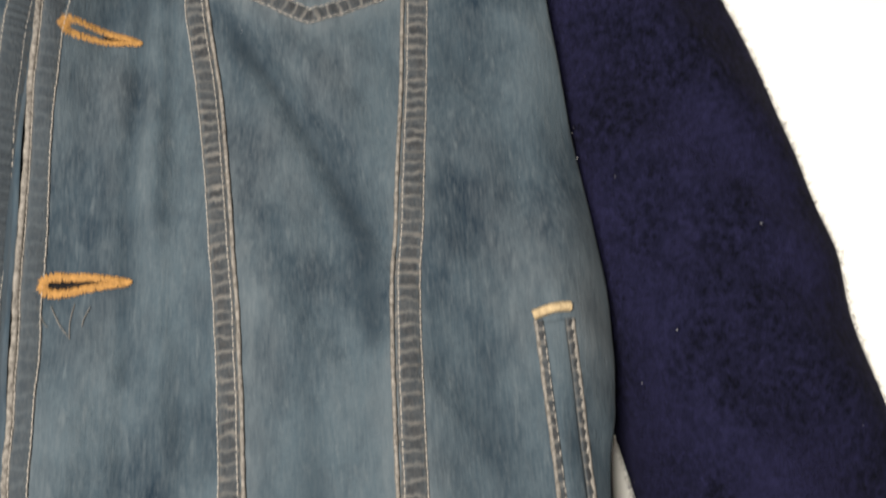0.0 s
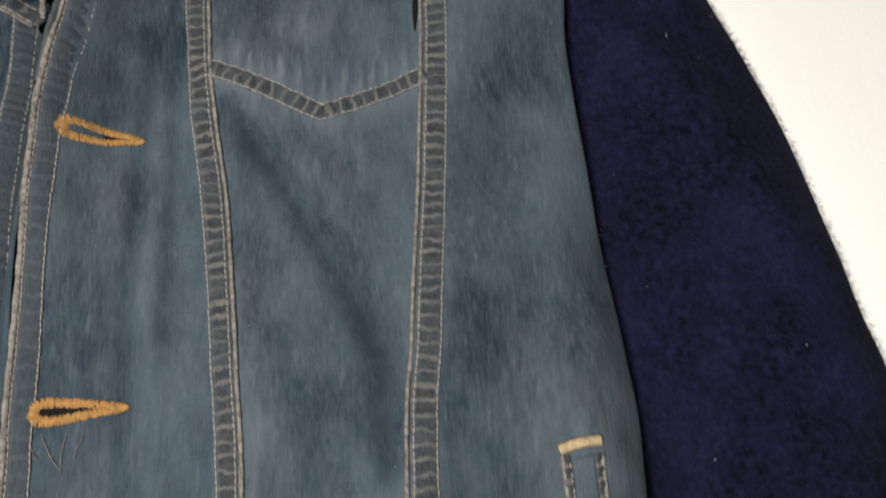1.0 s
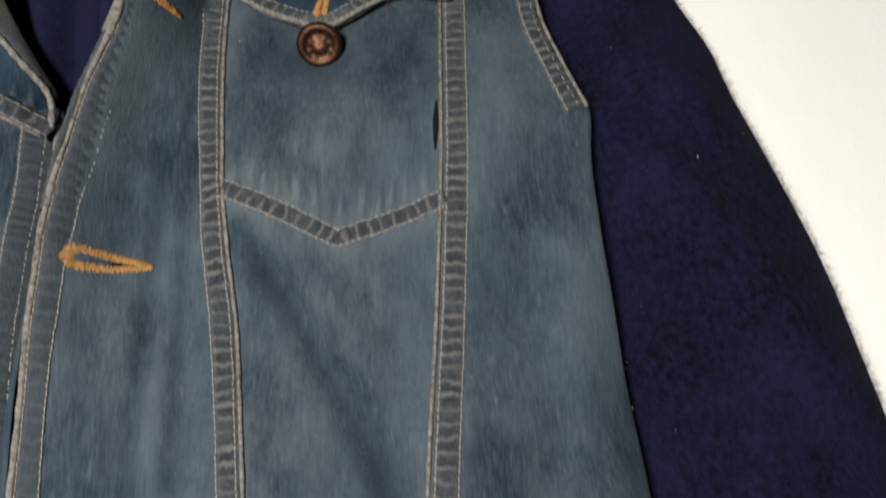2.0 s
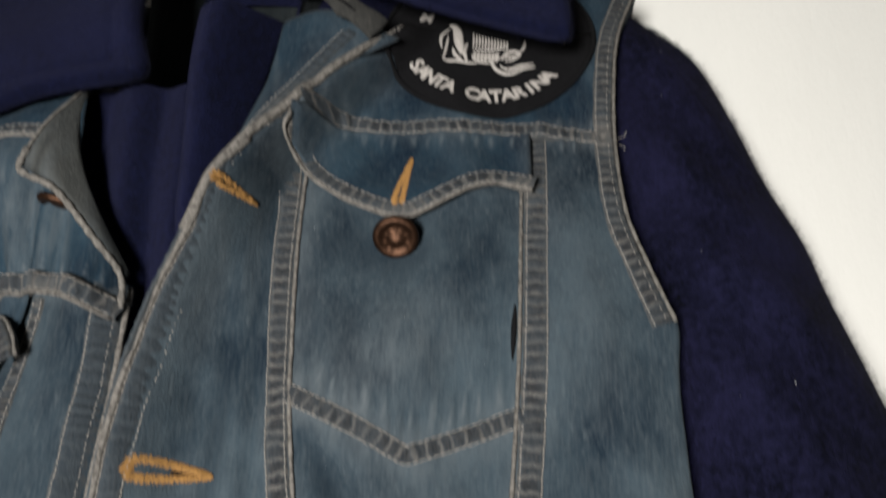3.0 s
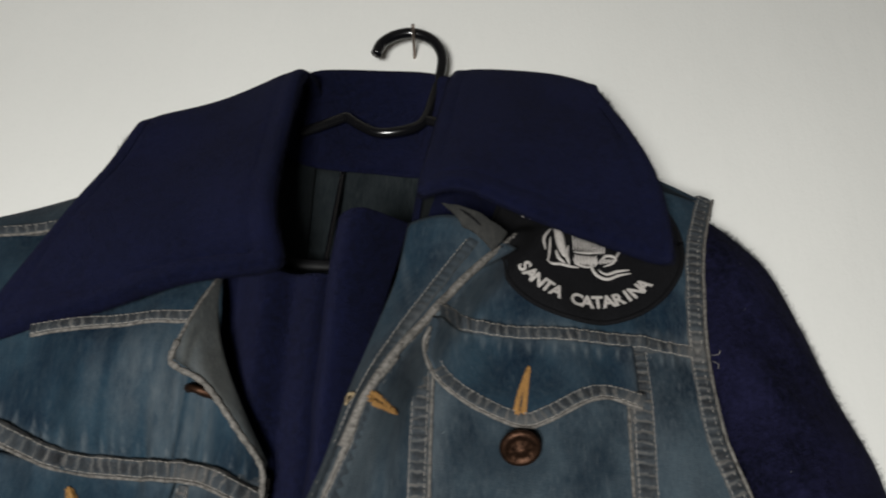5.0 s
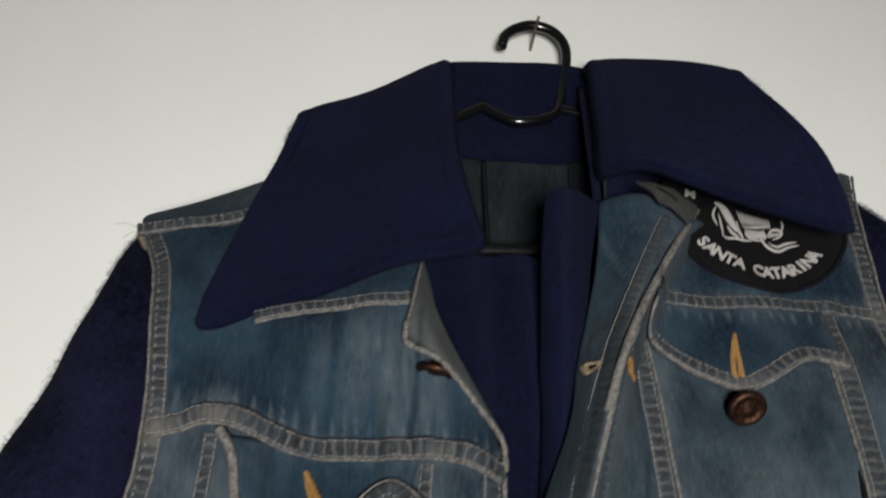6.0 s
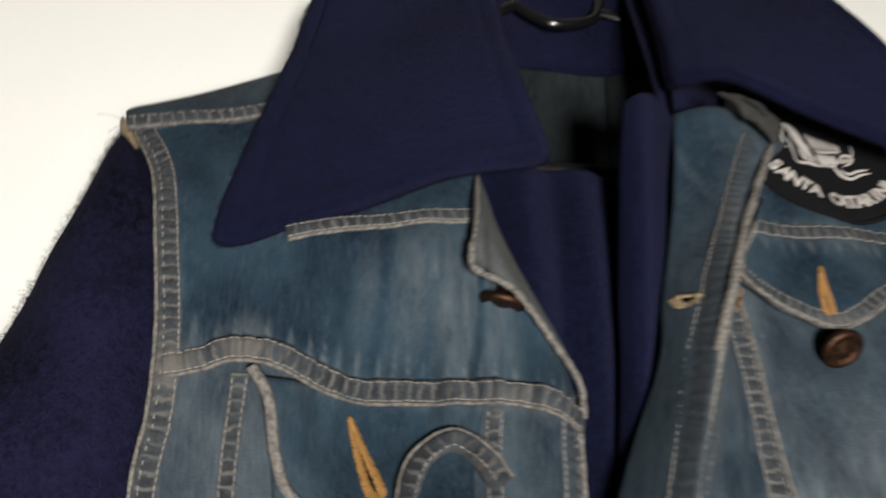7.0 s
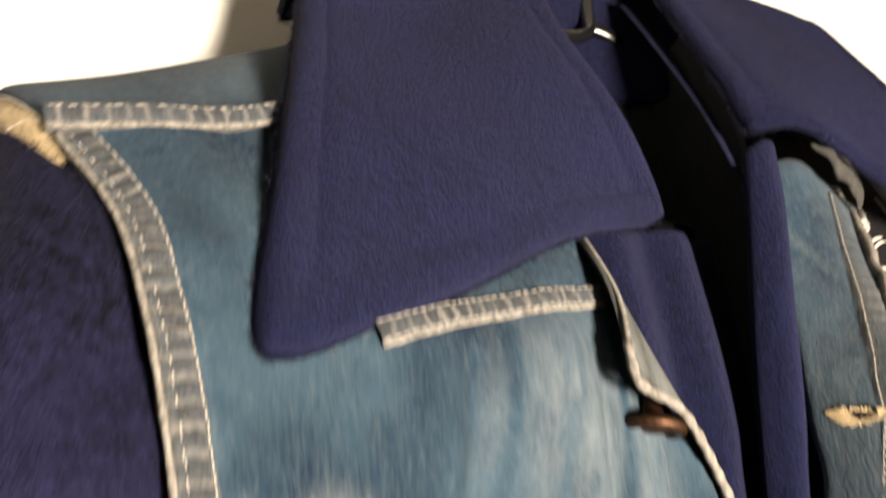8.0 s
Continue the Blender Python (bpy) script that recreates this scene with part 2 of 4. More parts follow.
# dark runs: fold shade and kept dye put into the denim colour
SHADED_DYED_FOLDS = [
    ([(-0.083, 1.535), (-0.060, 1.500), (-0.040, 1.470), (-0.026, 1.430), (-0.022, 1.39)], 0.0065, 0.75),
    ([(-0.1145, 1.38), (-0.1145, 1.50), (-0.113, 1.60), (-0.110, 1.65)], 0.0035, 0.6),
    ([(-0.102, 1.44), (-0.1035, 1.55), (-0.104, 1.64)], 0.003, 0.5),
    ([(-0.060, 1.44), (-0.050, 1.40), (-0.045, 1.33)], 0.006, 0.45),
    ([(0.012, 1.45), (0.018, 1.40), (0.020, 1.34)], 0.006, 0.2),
    # shade under the scalloped flap, painted as a dark run
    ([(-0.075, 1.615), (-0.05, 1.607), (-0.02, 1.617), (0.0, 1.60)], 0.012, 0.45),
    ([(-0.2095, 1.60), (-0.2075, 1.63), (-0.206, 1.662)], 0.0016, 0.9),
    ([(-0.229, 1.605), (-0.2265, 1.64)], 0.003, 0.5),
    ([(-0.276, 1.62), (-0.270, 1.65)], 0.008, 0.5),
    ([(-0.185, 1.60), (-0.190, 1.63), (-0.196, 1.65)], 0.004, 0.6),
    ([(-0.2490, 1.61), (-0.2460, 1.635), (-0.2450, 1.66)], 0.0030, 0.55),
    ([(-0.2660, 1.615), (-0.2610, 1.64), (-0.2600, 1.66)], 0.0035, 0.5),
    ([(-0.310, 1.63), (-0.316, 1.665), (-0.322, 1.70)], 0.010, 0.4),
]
CHAFED_SPOTS = [(-0.042, 1.572, 0.030, 0.026, 0.55), (-0.050, 1.47, 0.035, 0.06, 0.30), (0.028, 1.41, 0.024, 0.05, 0.40), (-0.298, 1.617, 0.010, 0.008, 0.75), (-0.212, 1.632, 0.030, 0.030, 0.8), (-0.125, 1.40, 0.02, 0.025, 0.35), (-0.12, 1.50, 0.014, 0.03, 0.25), (-0.30, 1.58, 0.012, 0.025, 0.4), (0.06, 1.39, 0.012, 0.03, 0.6)]


# ---- mesh helpers ----
def spline(pts, n):
    """n points along a smooth curve through pts (any dimension)."""
    p = np.array(pts, float)
    if len(p) == 2:
        s = np.linspace(0, 1, n)[:, None]
        return p[0] * (1 - s) + p[1] * s
    e = np.vstack([2 * p[0] - p[1], p, 2 * p[-1] - p[-2]])
    d = np.concatenate([[0], np.cumsum(np.linalg.norm(np.diff(p, axis=0), axis=1))])
    s = np.linspace(0, d[-1], n)
    i = np.clip(np.searchsorted(d, s, side="right") - 1, 0, len(p) - 2)
    f = ((s - d[i]) / (d[i + 1] - d[i]))[:, None]
    a, b, c, g = e[i], e[i + 1], e[i + 2], e[i + 3]
    return 0.5 * (2 * b + (c - a) * f + (2 * a - 5 * b + 4 * c - g) * f * f + (3 * b - a - 3 * c + g) * f ** 3)


def loft(rows, nu, nv):
    """A smooth grid (nv, nu, 3) through a few rows of points."""
    across = np.array([spline(r, nu) for r in rows])
    p = np.array([across[0] * 0 for _ in range(nv)])
    t = np.linspace(0, len(rows) - 1, nv)
    e = np.concatenate([[2 * across[0] - across[1]], across, [2 * across[-1] - across[-2]]])
    for k, s in enumerate(t):
        i = min(int(s), len(rows) - 2)
        f = s - i
        a, b, c, g = e[i], e[i + 1], e[i + 2], e[i + 3]
        p[k] = 0.5 * (2 * b + (c - a) * f + (2 * a - 5 * b + 4 * c - g) * f * f + (3 * b - a - 3 * c + g) * f ** 3) if len(rows) > 2 else b * (1 - f) + c * f
    return p


def normals_of(g):
    du, dv = np.gradient(g, axis=1), np.gradient(g, axis=0)
    n = np.cross(du, dv)
    n /= np.linalg.norm(n, axis=2, keepdims=True) + 1e-12
    return n


def mesh_of(verts, faces, name="cloth", smooth=True, uvs=None):
    me = bpy.data.meshes.new(name)
    me.from_pydata([tuple(v) for v in verts], [], faces)
    if smooth:
        me.polygons.foreach_set("use_smooth", [True] * len(me.polygons))
    if uvs is not None:
        layer = me.uv_layers.new(name="UVMap")
        idx = np.zeros(len(me.loops), dtype=np.int32)
        me.loops.foreach_get("vertex_index", idx)
        layer.data.foreach_set("uv", np.array(uvs, float)[idx].ravel())
    me.update()
    return me


def near_line(x, z, line):
    """Distance from points to a polyline of (x, z)."""
    best = np.full(x.shape, 9.0)
    for (ax, az), (bx, bz) in zip(line[:-1], line[1:]):
        dx, dz = bx - ax, bz - az
        t = np.clip(((x - ax) * dx + (z - az) * dz) / (dx * dx + dz * dz), 0, 1)
        best = np.minimum(best, np.hypot(x - ax - t * dx, z - az - t * dz))
    return best


def chafing_and_shade(x, z):
    """Where worn denim pales, beside seams and over what stands proud, and where fold shade darkens it."""
    w = np.zeros(x.shape)
    for line, reach, most in CHAFED_LINES:
        d = near_line(x, z, line)
        w = np.maximum(w, most * np.exp(-(d / reach) ** 2))
    for cx, cz, rx, rz, most in CHAFED_SPOTS:
        w = np.maximum(w, most * np.exp(-((x - cx) / rx) ** 2 - ((z - cz) / rz) ** 2))
    # pale crests of the puckers along gathered seams
    vz = np.interp(x, [-0.085, -0.0445, -0.004], [1.5500, 1.5300, 1.5440])
    crest = np.clip(np.sin(1020 * x + 1.2 * np.sin(260 * x)), 0, 1) ** 2 * step(-0.09, -0.08, x) * step(0.0, -0.008, x)
    w = np.maximum(w, 1.25 * crest * bell((z - vz - 0.0100) / 0.0080))
    cz = np.interp(x, [-0.328, -0.303, -0.258, -0.205, -0.168], [1.6055, 1.6115, 1.600, 1.598, 1.5865])
    crest = np.clip(np.sin(930 * x + 1.2 * np.sin(210 * x)), 0, 1) ** 2 * step(-0.155, -0.165, x)
    w = np.maximum(w, 0.9 * crest * bell((z - cz - 0.008) / 0.0065))
    yz = np.interp(x, [-0.099, -0.063, 0.039], [1.6795, 1.6735, 1.671])
    crest = np.clip(np.sin(870 * x + np.sin(310 * x)), 0, 1) ** 2 * step(-0.105, -0.095, x)
    w = np.maximum(w, 0.9 * crest * bell((abs(z - yz) - 0.006) / 0.004))
    # raised folds pale and hollows darken: kept dye with fold shade painted in
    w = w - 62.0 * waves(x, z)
    for line, reach, most in SHADED_DYED_FOLDS:
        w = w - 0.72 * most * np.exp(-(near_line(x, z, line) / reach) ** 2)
    return np.clip(w, -1, 1)


def cloth(grid, thick=0.0016, worn=True, r=3):
    """A sheet with thickness and rounded rims from a grid whose normals face the viewer side."""
    nv, nu = grid.shape[:2]
    n = normals_of(grid)
    if n[..., 1].mean() > 0:
        n = -n
    u = np.minimum(np.arange(nu), np.arange(nu)[::-1])
    v = np.minimum(np.arange(nv), np.arange(nv)[::-1])
    d = np.minimum(np.minimum.outer(v, u) / r, 1.0)
    h = np.sqrt(1 - (1 - d) ** 2)[..., None]
    front, back = grid + n * thick * (h - 0.0), grid - n * thick * 0.25 * h
    verts = np.concatenate([front.reshape(-1, 3), back.reshape(-1, 3)])
    q = np.arange(nu * nv).reshape(nv, nu)
    faces = []
    a, b, c, e = q[:-1, :-1].ravel(), q[:-1, 1:].ravel(), q[1:, 1:].ravel(), q[1:, :-1].ravel()
    flip = np.cross(grid[0, 1] - grid[0, 0], grid[1, 0] - grid[0, 0]) @ n[0, 0] < 0
    f = np.stack([a, b, c, e], 1)
    k = nu * nv
    fb = f[:, ::-1] + k
    ring = np.concatenate([q[0, :], q[1:, -1], q[-1, -2::-1], q[-2:0:-1, 0]])
    nx = np.roll(ring, -1)
    rim = np.stack([ring, ring + k, nx + k, nx], 1)
    faces = np.concatenate([f, fb, rim])
    if flip:
        faces = faces[:, ::-1]
    me = mesh_of(verts, faces.tolist())
    att = me.attributes.new("wear_shade", "FLOAT", "POINT")
    w = chafing_and_shade(verts[:, 0], verts[:, 2]) if worn else np.zeros(len(verts))
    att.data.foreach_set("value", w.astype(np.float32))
    return me


def tube(path, radius, sides=10, squash=1.0):
    """A closed round tube along 3D points; radius a number or one per point."""
    p = np.array(path, float)
    rad = np.broadcast_to(radius, len(p))
    t = np.gradient(p, axis=0)
    t /= np.linalg.norm(t, axis=1, keepdims=True)
    up = np.array([0.0, 1.0, 0.0])
    verts, faces = [], []
    for k in range(len(p)):
        s = np.cross(t[k], up)
        s /= np.linalg.norm(s) + 1e-9
        w = np.cross(s, t[k])
        for j in range(sides):
            a = 2 * math.pi * j / sides
            verts.append(p[k] + rad[k] * (math.cos(a) * s + squash * math.sin(a) * w))
    for k in range(len(p) - 1):
        for j in range(sides):
            i, l = k * sides + j, k * sides + (j + 1) % sides
            faces.append((i, l, l + sides, i + sides))
    faces.append(tuple(range(sides))[::-1])
    faces.append(tuple(range((len(p) - 1) * sides, len(p) * sides)))
    return mesh_of(verts, faces)


def part(name, mesh, material, parent, label="", kind=""):
    ob = new(name, mesh)
    mesh.materials.append(material)
    ob.parent = parent
    if parent.parent is None:
        ob.matrix_parent_inverse = parent.matrix_basis.inverted()
    return tagged(ob, label, kind=kind)


def box_mesh(x0, y0, z0, x1, y1, z1):
    v = [(x, y, z) for z in (z0, z1) for y in (y0, y1) for x in (x0, x1)]
    return mesh_of(v, [(0, 2, 3, 1), (4, 5, 7, 6), (0, 1, 5, 4), (2, 6, 7, 3), (0, 4, 6, 2), (1, 3, 7, 5)], "slab", False)


# ---- the room: plain walls that close the place; all but wall_north are unseen additions ----
WALL = 0.41


def slab(name, lo, hi, material, label):
    ob = new(name, box_mesh(*lo, *hi))
    ob.data.materials.append(material)
    return tagged(ob, label, "structure", kind="structure")


slab("wall_north", (-2.0, WALL, 0), (2.0, WALL + 0.15, 2.6), mat_wall, "white painted plaster wall behind the jacket")
slab("wall_south", (-2.0, -2.65, 0), (2.0, -2.5, 2.6), mat_room, "plain painted wall behind the viewer")
slab("wall_west", (-2.15, -2.65, 0), (-2.0, WALL + 0.15, 2.6), mat_room, "plain painted side wall")
slab("wall_east", (2.0, -2.65, 0), (2.15, WALL + 0.15, 2.6), mat_room, "plain painted side wall")
slab("floor", (-2.15, -2.65, -0.1), (2.15, WALL + 0.15, 0), mat_floor, "plain tiled floor of the room")
slab("ceiling", (-2.15, -2.65, 2.6), (2.15, WALL + 0.15, 2.7), mat_room, "plain painted ceiling")


# ---- the jacket's depth in front of the wall ----
def step(a, b, x):
    s = np.clip((x - a) / (b - a), 0, 1)
    return s * s * (3 - 2 * s)


def bell(d):
    return np.exp(-d * d)


def waves(x, z):
    """Slack folds of hanging cloth."""
    w = 0.0028 * np.sin(46 * x + 21 * z + 1.3 * np.sin(9 * z)) * np.sin(17 * z + 11 * x + 0.4)
    w += 0.0015 * np.sin(95 * x - 37 * z + 2.0 * np.sin(23 * z + 15 * x))
    w += 0.0007 * np.sin(210 * x + 60 * z + 2.2 * np.sin(41 * z)) * np.sin(70 * z + 30 * x)
    return w


def depth_right(x, z):
    y = np.interp(z, [1.1, 1.38, 1.43, 1.50, 1.58, 1.64, 1.67, 1.72, 1.77, 1.85], [0.288, 0.289, 0.292, 0.300, 0.304, 0.315, 0.325, 0.338, 0.355, 0.365])
    xr = np.interp(z, RIDGE_Z, RIDGE_X)
    # the front edge stands forward and drops back steeply where the lapel turns
    yr = np.interp(z, RIDGE_Z, RIDGE_Y)
    reach = np.interp(z, [1.45, 1.58, 1.64, 1.69, 1.74], [0.022, 0.014, 0.010, 0.0075, 0.0065])
    y = y + (yr - y) * step(1.745, 1.725, z) * bell((x - xr) / reach)
    y = y + 0.018 * np.clip((x - 0.040) / 0.028, 0, 1.5) ** 2 * step(1.60, 1.50, z)
    # the long diagonal fold under the pocket, the upright ones beside the button border
    y = y + 0.0050 * bell((x + 0.052 - 0.55 * (1.49 - z)) / 0.008) * step(1.40, 1.44, z) * step(1.545, 1.51, z)
    y = y - 0.0025 * bell((x + 0.036 - 0.55 * (1.49 - z)) / 0.012) * step(1.38, 1.44, z) * step(1.545, 1.50, z)
    y = y - 0.0022 * bell((x + 0.108 + 0.05 * (z - 1.5)) / 0.005) - 0.0016 * bell((x + 0.121 - 0.08 * (z - 1.5)) / 0.006)
    y = y + 0.0018 * bell((x + 0.1145) / 0.004)
    vz = np.interp(x, [-0.085, -0.0445, -0.004], [1.5500, 1.5300, 1.5440])
    inside = step(-0.09, -0.08, x) * step(0.0, -0.008, x)
    y = y - 0.00045 * np.sin(1020 * x + 1.2 * np.sin(260 * x)) * inside * bell((z - vz - 0.005) / 0.010)
    yz = np.interp(x, [-0.099, -0.063, 0.039], [1.682, 1.676, 1.671])
    y = y - 0.0006 * np.sin(870 * x + 1.0 * np.sin(310 * x)) * bell((z - yz) / 0.010)
    # the slack pocket bag
    y = y - 0.004 * bell((x + 0.042) / 0.030) * bell((z - 1.575) / 0.035)
    return y + waves(x, z)


def depth_left(x, z):
    y = np.interp(z, [1.1, 1.50, 1.60, 1.655, 1.68, 1.72, 1.80], [0.298, 0.303, 0.304, 0.310, 0.317, 0.336, 0.36])
    y = y + 0.034 * bell((x + 0.243) / 0.034) * bell((z - 1.583) / 0.036)
    y = y + 0.020 * bell((x + 0.156) / 0.018) * step(1.66, 1.62, z) - 0.003 * bell((x + 0.25) / 0.03) * bell((z - 1.655) / 0.02)
    # gathers above the chest seam
    y = y + 0.0021 * np.sin(310 * x + 30 * z + 1.4 * np.sin(90 * x)) * step(1.672, 1.615, z) * step(-0.29, -0.255, x) * step(1.575, 1.60, z)
    cz = np.interp(x, [-0.328, -0.303, -0.258, -0.205, -0.168], [1.6055, 1.6115, 1.600, 1.598, 1.5865])
    y = y - 0.0009 * np.sin(930 * x + 1.2 * np.sin(210 * x)) * bell((z - cz - 0.003) / 0.010)
    y = y + 0.0022 * bell((x + 0.208 - 0.12 * (z - 1.64)) / 0.003) * step(1.66, 1.60, z + 0.03)
    y = y - 0.0020 * bell((x + 0.232 - 0.1 * (z - 1.63)) / 0.007) * step(1.585, 1.61, z)
    return y + 0.8 * waves(x + 0.7, z)


def sheet(left, right, depth, nu, nv, lift=0.0):
    """Grid between two upright edges given as (x, z) points, lying on a depth field."""
    l, r = spline(left, nv), spline(right, nv)
    s = np.linspace(0, 1, nu)[None, :, None]
    xz = l[:, None] * (1 - s) + r[:, None] * s
    x, z = xz[..., 0], xz[..., 1]
    return np.stack([x, depth(x, z) - lift, z], -1)


def band(path, width, depth, lift=0.0012, pucker=0.0005, rung=0.0045, side=0.0, taper=0.0):
    """A raised seam strip along (x, z) points; side shifts it across its run. Returns mesh and its centre line, side vectors."""
    length = np.sum(np.linalg.norm(np.diff(np.array(path), axis=0), axis=1))
    n = max(12, int(length / 0.0009))
    p = spline(path, n)
    t = np.gradient(p, axis=0)
    t /= np.linalg.norm(t, axis=1, keepdims=True)
    s = np.stack([t[:, 1], -t[:, 0]], 1)
    m = 9
    run = np.concatenate([[0], np.cumsum(np.linalg.norm(np.diff(p, axis=0), axis=1))])
    verts, uvs = [], []
    for j in range(m):
        c = j / (m - 1) * 2 - 1
        w = width * (1 + 0.05 * np.sin(run * 310 + 1))
        if taper:
            w = w * np.clip((run[-1] - run) / taper, 0.12, 1)
        q = p + s * (0.5 * c * w + side * width)[:, None]
        h = lift * (1 - abs(c) ** 5) + pucker * np.sin(2 * math.pi * run / rung + 2.0 * np.sin(run * 160)) * (1 - c * c)
        h = h - 0.0006 * bell((abs(c) - 0.68) / 0.12) - (0.0022 if abs(c) == 1 else 0)
        y = depth(q[:, 0], q[:, 1]) - h - 0.0016
        verts.append(np.stack([q[:, 0], y, q[:, 1]], 1))
        uvs.append(np.stack([run, np.full(n, j / (m - 1))], 1))
    g = np.stack(verts, 1)
    uv = np.stack(uvs, 1).reshape(-1, 2)
    q = np.arange(n * m).reshape(n, m)
    f = np.stack([q[:-1, :-1].ravel(), q[1:, :-1].ravel(), q[1:, 1:].ravel(), q[:-1, 1:].ravel()], 1)
    me = mesh_of(g.reshape(-1, 3), f.tolist(), uvs=uv)
    att = me.attributes.new("wear_shade", "FLOAT", "POINT")
    v = g.reshape(-1, 3)
    rub = np.zeros(len(v))
    for cx, cz, rx, rz, most in RUBBED:
        rub = np.maximum(rub, most * np.exp(-((v[:, 0] - cx) / rx) ** 2 - ((v[:, 2] - cz) / rz) ** 2))
    att.data.foreach_set("value", rub.astype(np.float32))
    return me, p, s


def stitches(lines, depth, lift, pitch=0.0026, gauge=0.00019):
    """Rows of short raised threads along (x, z) lines."""
    verts, faces = [], []
    rng = random.Random(7)
    for line in lines:
        run = np.concatenate([[0], np.cumsum(np.linalg.norm(np.diff(line, axis=0), axis=1))])
        for k in range(int(run[-1] / pitch)):
            a, b = (k + 0.04) * pitch, (k + 0.94) * pitch
            ss = np.linspace(a, b, 5)
            px, pz = np.interp(ss, run, line[:, 0]), np.interp(ss, run, line[:, 1])
            jit = rng.uniform(-0.00012, 0.00012)
            d = np.array([px[-1] - px[0], pz[-1] - pz[0]])
            d /= np.linalg.norm(d) + 1e-9
            sx, sz = d[1], -d[0]
            y = depth(px, pz) - lift
            base = len(verts)
            for i in range(5):
                arch = math.sin(math.pi * i / 4)
                g = gauge * (0.45 + 0.55 * arch)
                h = 0.00035 * arch - 0.00005
                for c, hh in ((-1, 0.0), (0, 1.0), (1, 0.0)):
                    verts.append((px[i] + sx * (c * g + jit), y[i] - h - hh * g * 0.9, pz[i] + sz * (c * g + jit)))
            for i in range(4):
                for c in range(2):
                    o = base + i * 3 + c
                    faces.append((o, o + 1, o + 4, o + 3))
    return mesh_of(verts, faces)


def seam(name, path, width, depth, parent, material=None, rows=(-0.62, 0.62), lift=0.0012, side=0.0, label="", edge=None, pucker=0.0005, pipe=0.0008, taper=0.0):
    """A seam strip with its stitch rows and, where asked, a worn piped edge."""
    me, p, s = band(path, width, depth, lift, pucker, side=side, taper=taper)
    ob = part(name, me, material or mat_seam, parent, label)
    thin = np.clip(np.arange(len(p))[::-1] * 0.0009 / taper, 0.12, 1)[:, None] if taper else 1.0
    lines = [p + s * width * (0.5 * r * thin + side) for r in rows]
    part("stitching", stitches(lines, depth, lift + 0.0013), mat_thread, ob, kind="stuff")
    if edge is not None:
        e = p + s * width * (0.5 * edge * thin + side)
        e3 = np.stack([e[:, 0], depth(e[:, 0], e[:, 1]) - 0.0024, e[:, 1]], 1)[::2]
        part("piped_edge", tube(e3, pipe * (1 + 0.12 * np.sin(np.arange(len(e3)) * 0.9)), 8), mat_edge, ob, "frayed pale edge")
    return ob


def fibres(grid, count, length, seed, name, parent, material=None, out=0.5, gauge=0.00005):
    """Loose hairs standing off a grid of cloth."""
    rng = np.random.default_rng(seed)
    nv, nu = grid.shape[:2]
    n = normals_of(grid)
    if n[..., 1].mean() > 0:
        n = -n
    i, j = rng.integers(0, nv - 1, count), rng.integers(0, nu - 1, count)
    a, b = rng.random((count, 1)), rng.random((count, 1))
    p = grid[i, j] + (grid[i + 1, j] - grid[i, j]) * a + (grid[i, j + 1] - grid[i, j]) * b + rng.normal(0, 0.0005, (count, 3))
    nn = n[i, j]
    d = rng.normal(0, 1, (count, 3)) + nn * out
    d /= np.linalg.norm(d, axis=1, keepdims=True)
    l = length * rng.uniform(0.4, 1.3, (count, 1))
    s = np.cross(d, rng.normal(0, 1, (count, 3)))
    s *= gauge / (np.linalg.norm(s, axis=1, keepdims=True) + 1e-9)
    mid = p + d * l * 0.5 + nn * l * 0.25
    end = p + d * l + rng.normal(0, 0.0005, (count, 3))
    verts = np.stack([p - s, p + s, mid + s, mid - s, end], 1).reshape(-1, 3)
    b = np.arange(count)[:, None] * 5
    faces = (b + np.array([[0, 1, 2, 3]])).tolist() + (b + np.array([[3, 2, 4]])).tolist()
    return part(name, mesh_of(verts, faces), material or mat_fibre, parent, kind="stuff")


# ---- the jacket ----
jacket = new("jacket")
jacket.location = (-0.14, 0.36, 1.16)
tagged(jacket, "worn blue denim jacket with navy wool sleeves on a hanger", "jacket")

# right-hand front: faded lower panel and bluer yoke
ridge = [(x, z) for x, z in zip(RIDGE_X, RIDGE_Z)]
SIDE = [(0.046, 1.15), (0.0595, 1.32), (0.067, 1.36), (0.070, 1.40), (0.067, 1.43), (0.062, 1.48), (0.058, 1.53), (0.057, 1.56), (0.058, 1.582)]
ARM_R = [(0.057, 1.580), (0.050, 1.602), (0.0425, 1.628), (0.041, 1.660), (0.0425, 1.698), (0.0475, 1.733), (0.060, 1.771)]
low_l = [p for p in ridge if p[1] < 1.68] + [(-0.096, 1.677)]
front_low = sheet(low_l, SIDE + ARM_R[1:4] + [(0.041, 1.670)], depth_right, 220, 360)
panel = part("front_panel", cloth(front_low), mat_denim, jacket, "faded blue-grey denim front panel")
# pale bits for lint and for the glints on the denim threads
fibres(front_low[60:], 2200, 0.0008, 31, "lint_glints", panel, mat_lint_glint, 0.6, 0.00009)
front_up = sheet([(-0.096, 1.677), (-0.085, 1.692), (-0.062, 1.714), (-0.045, 1.745), (-0.02, 1.79)], [(0.040, 1.670), (0.040, 1.690), (0.043, 1.718), (0.054, 1.752), (0.058, 1.766)], depth_right, 120, 90)
part("front_yoke", cloth(front_up), mat_blue, jacket, "deep blue denim yoke")
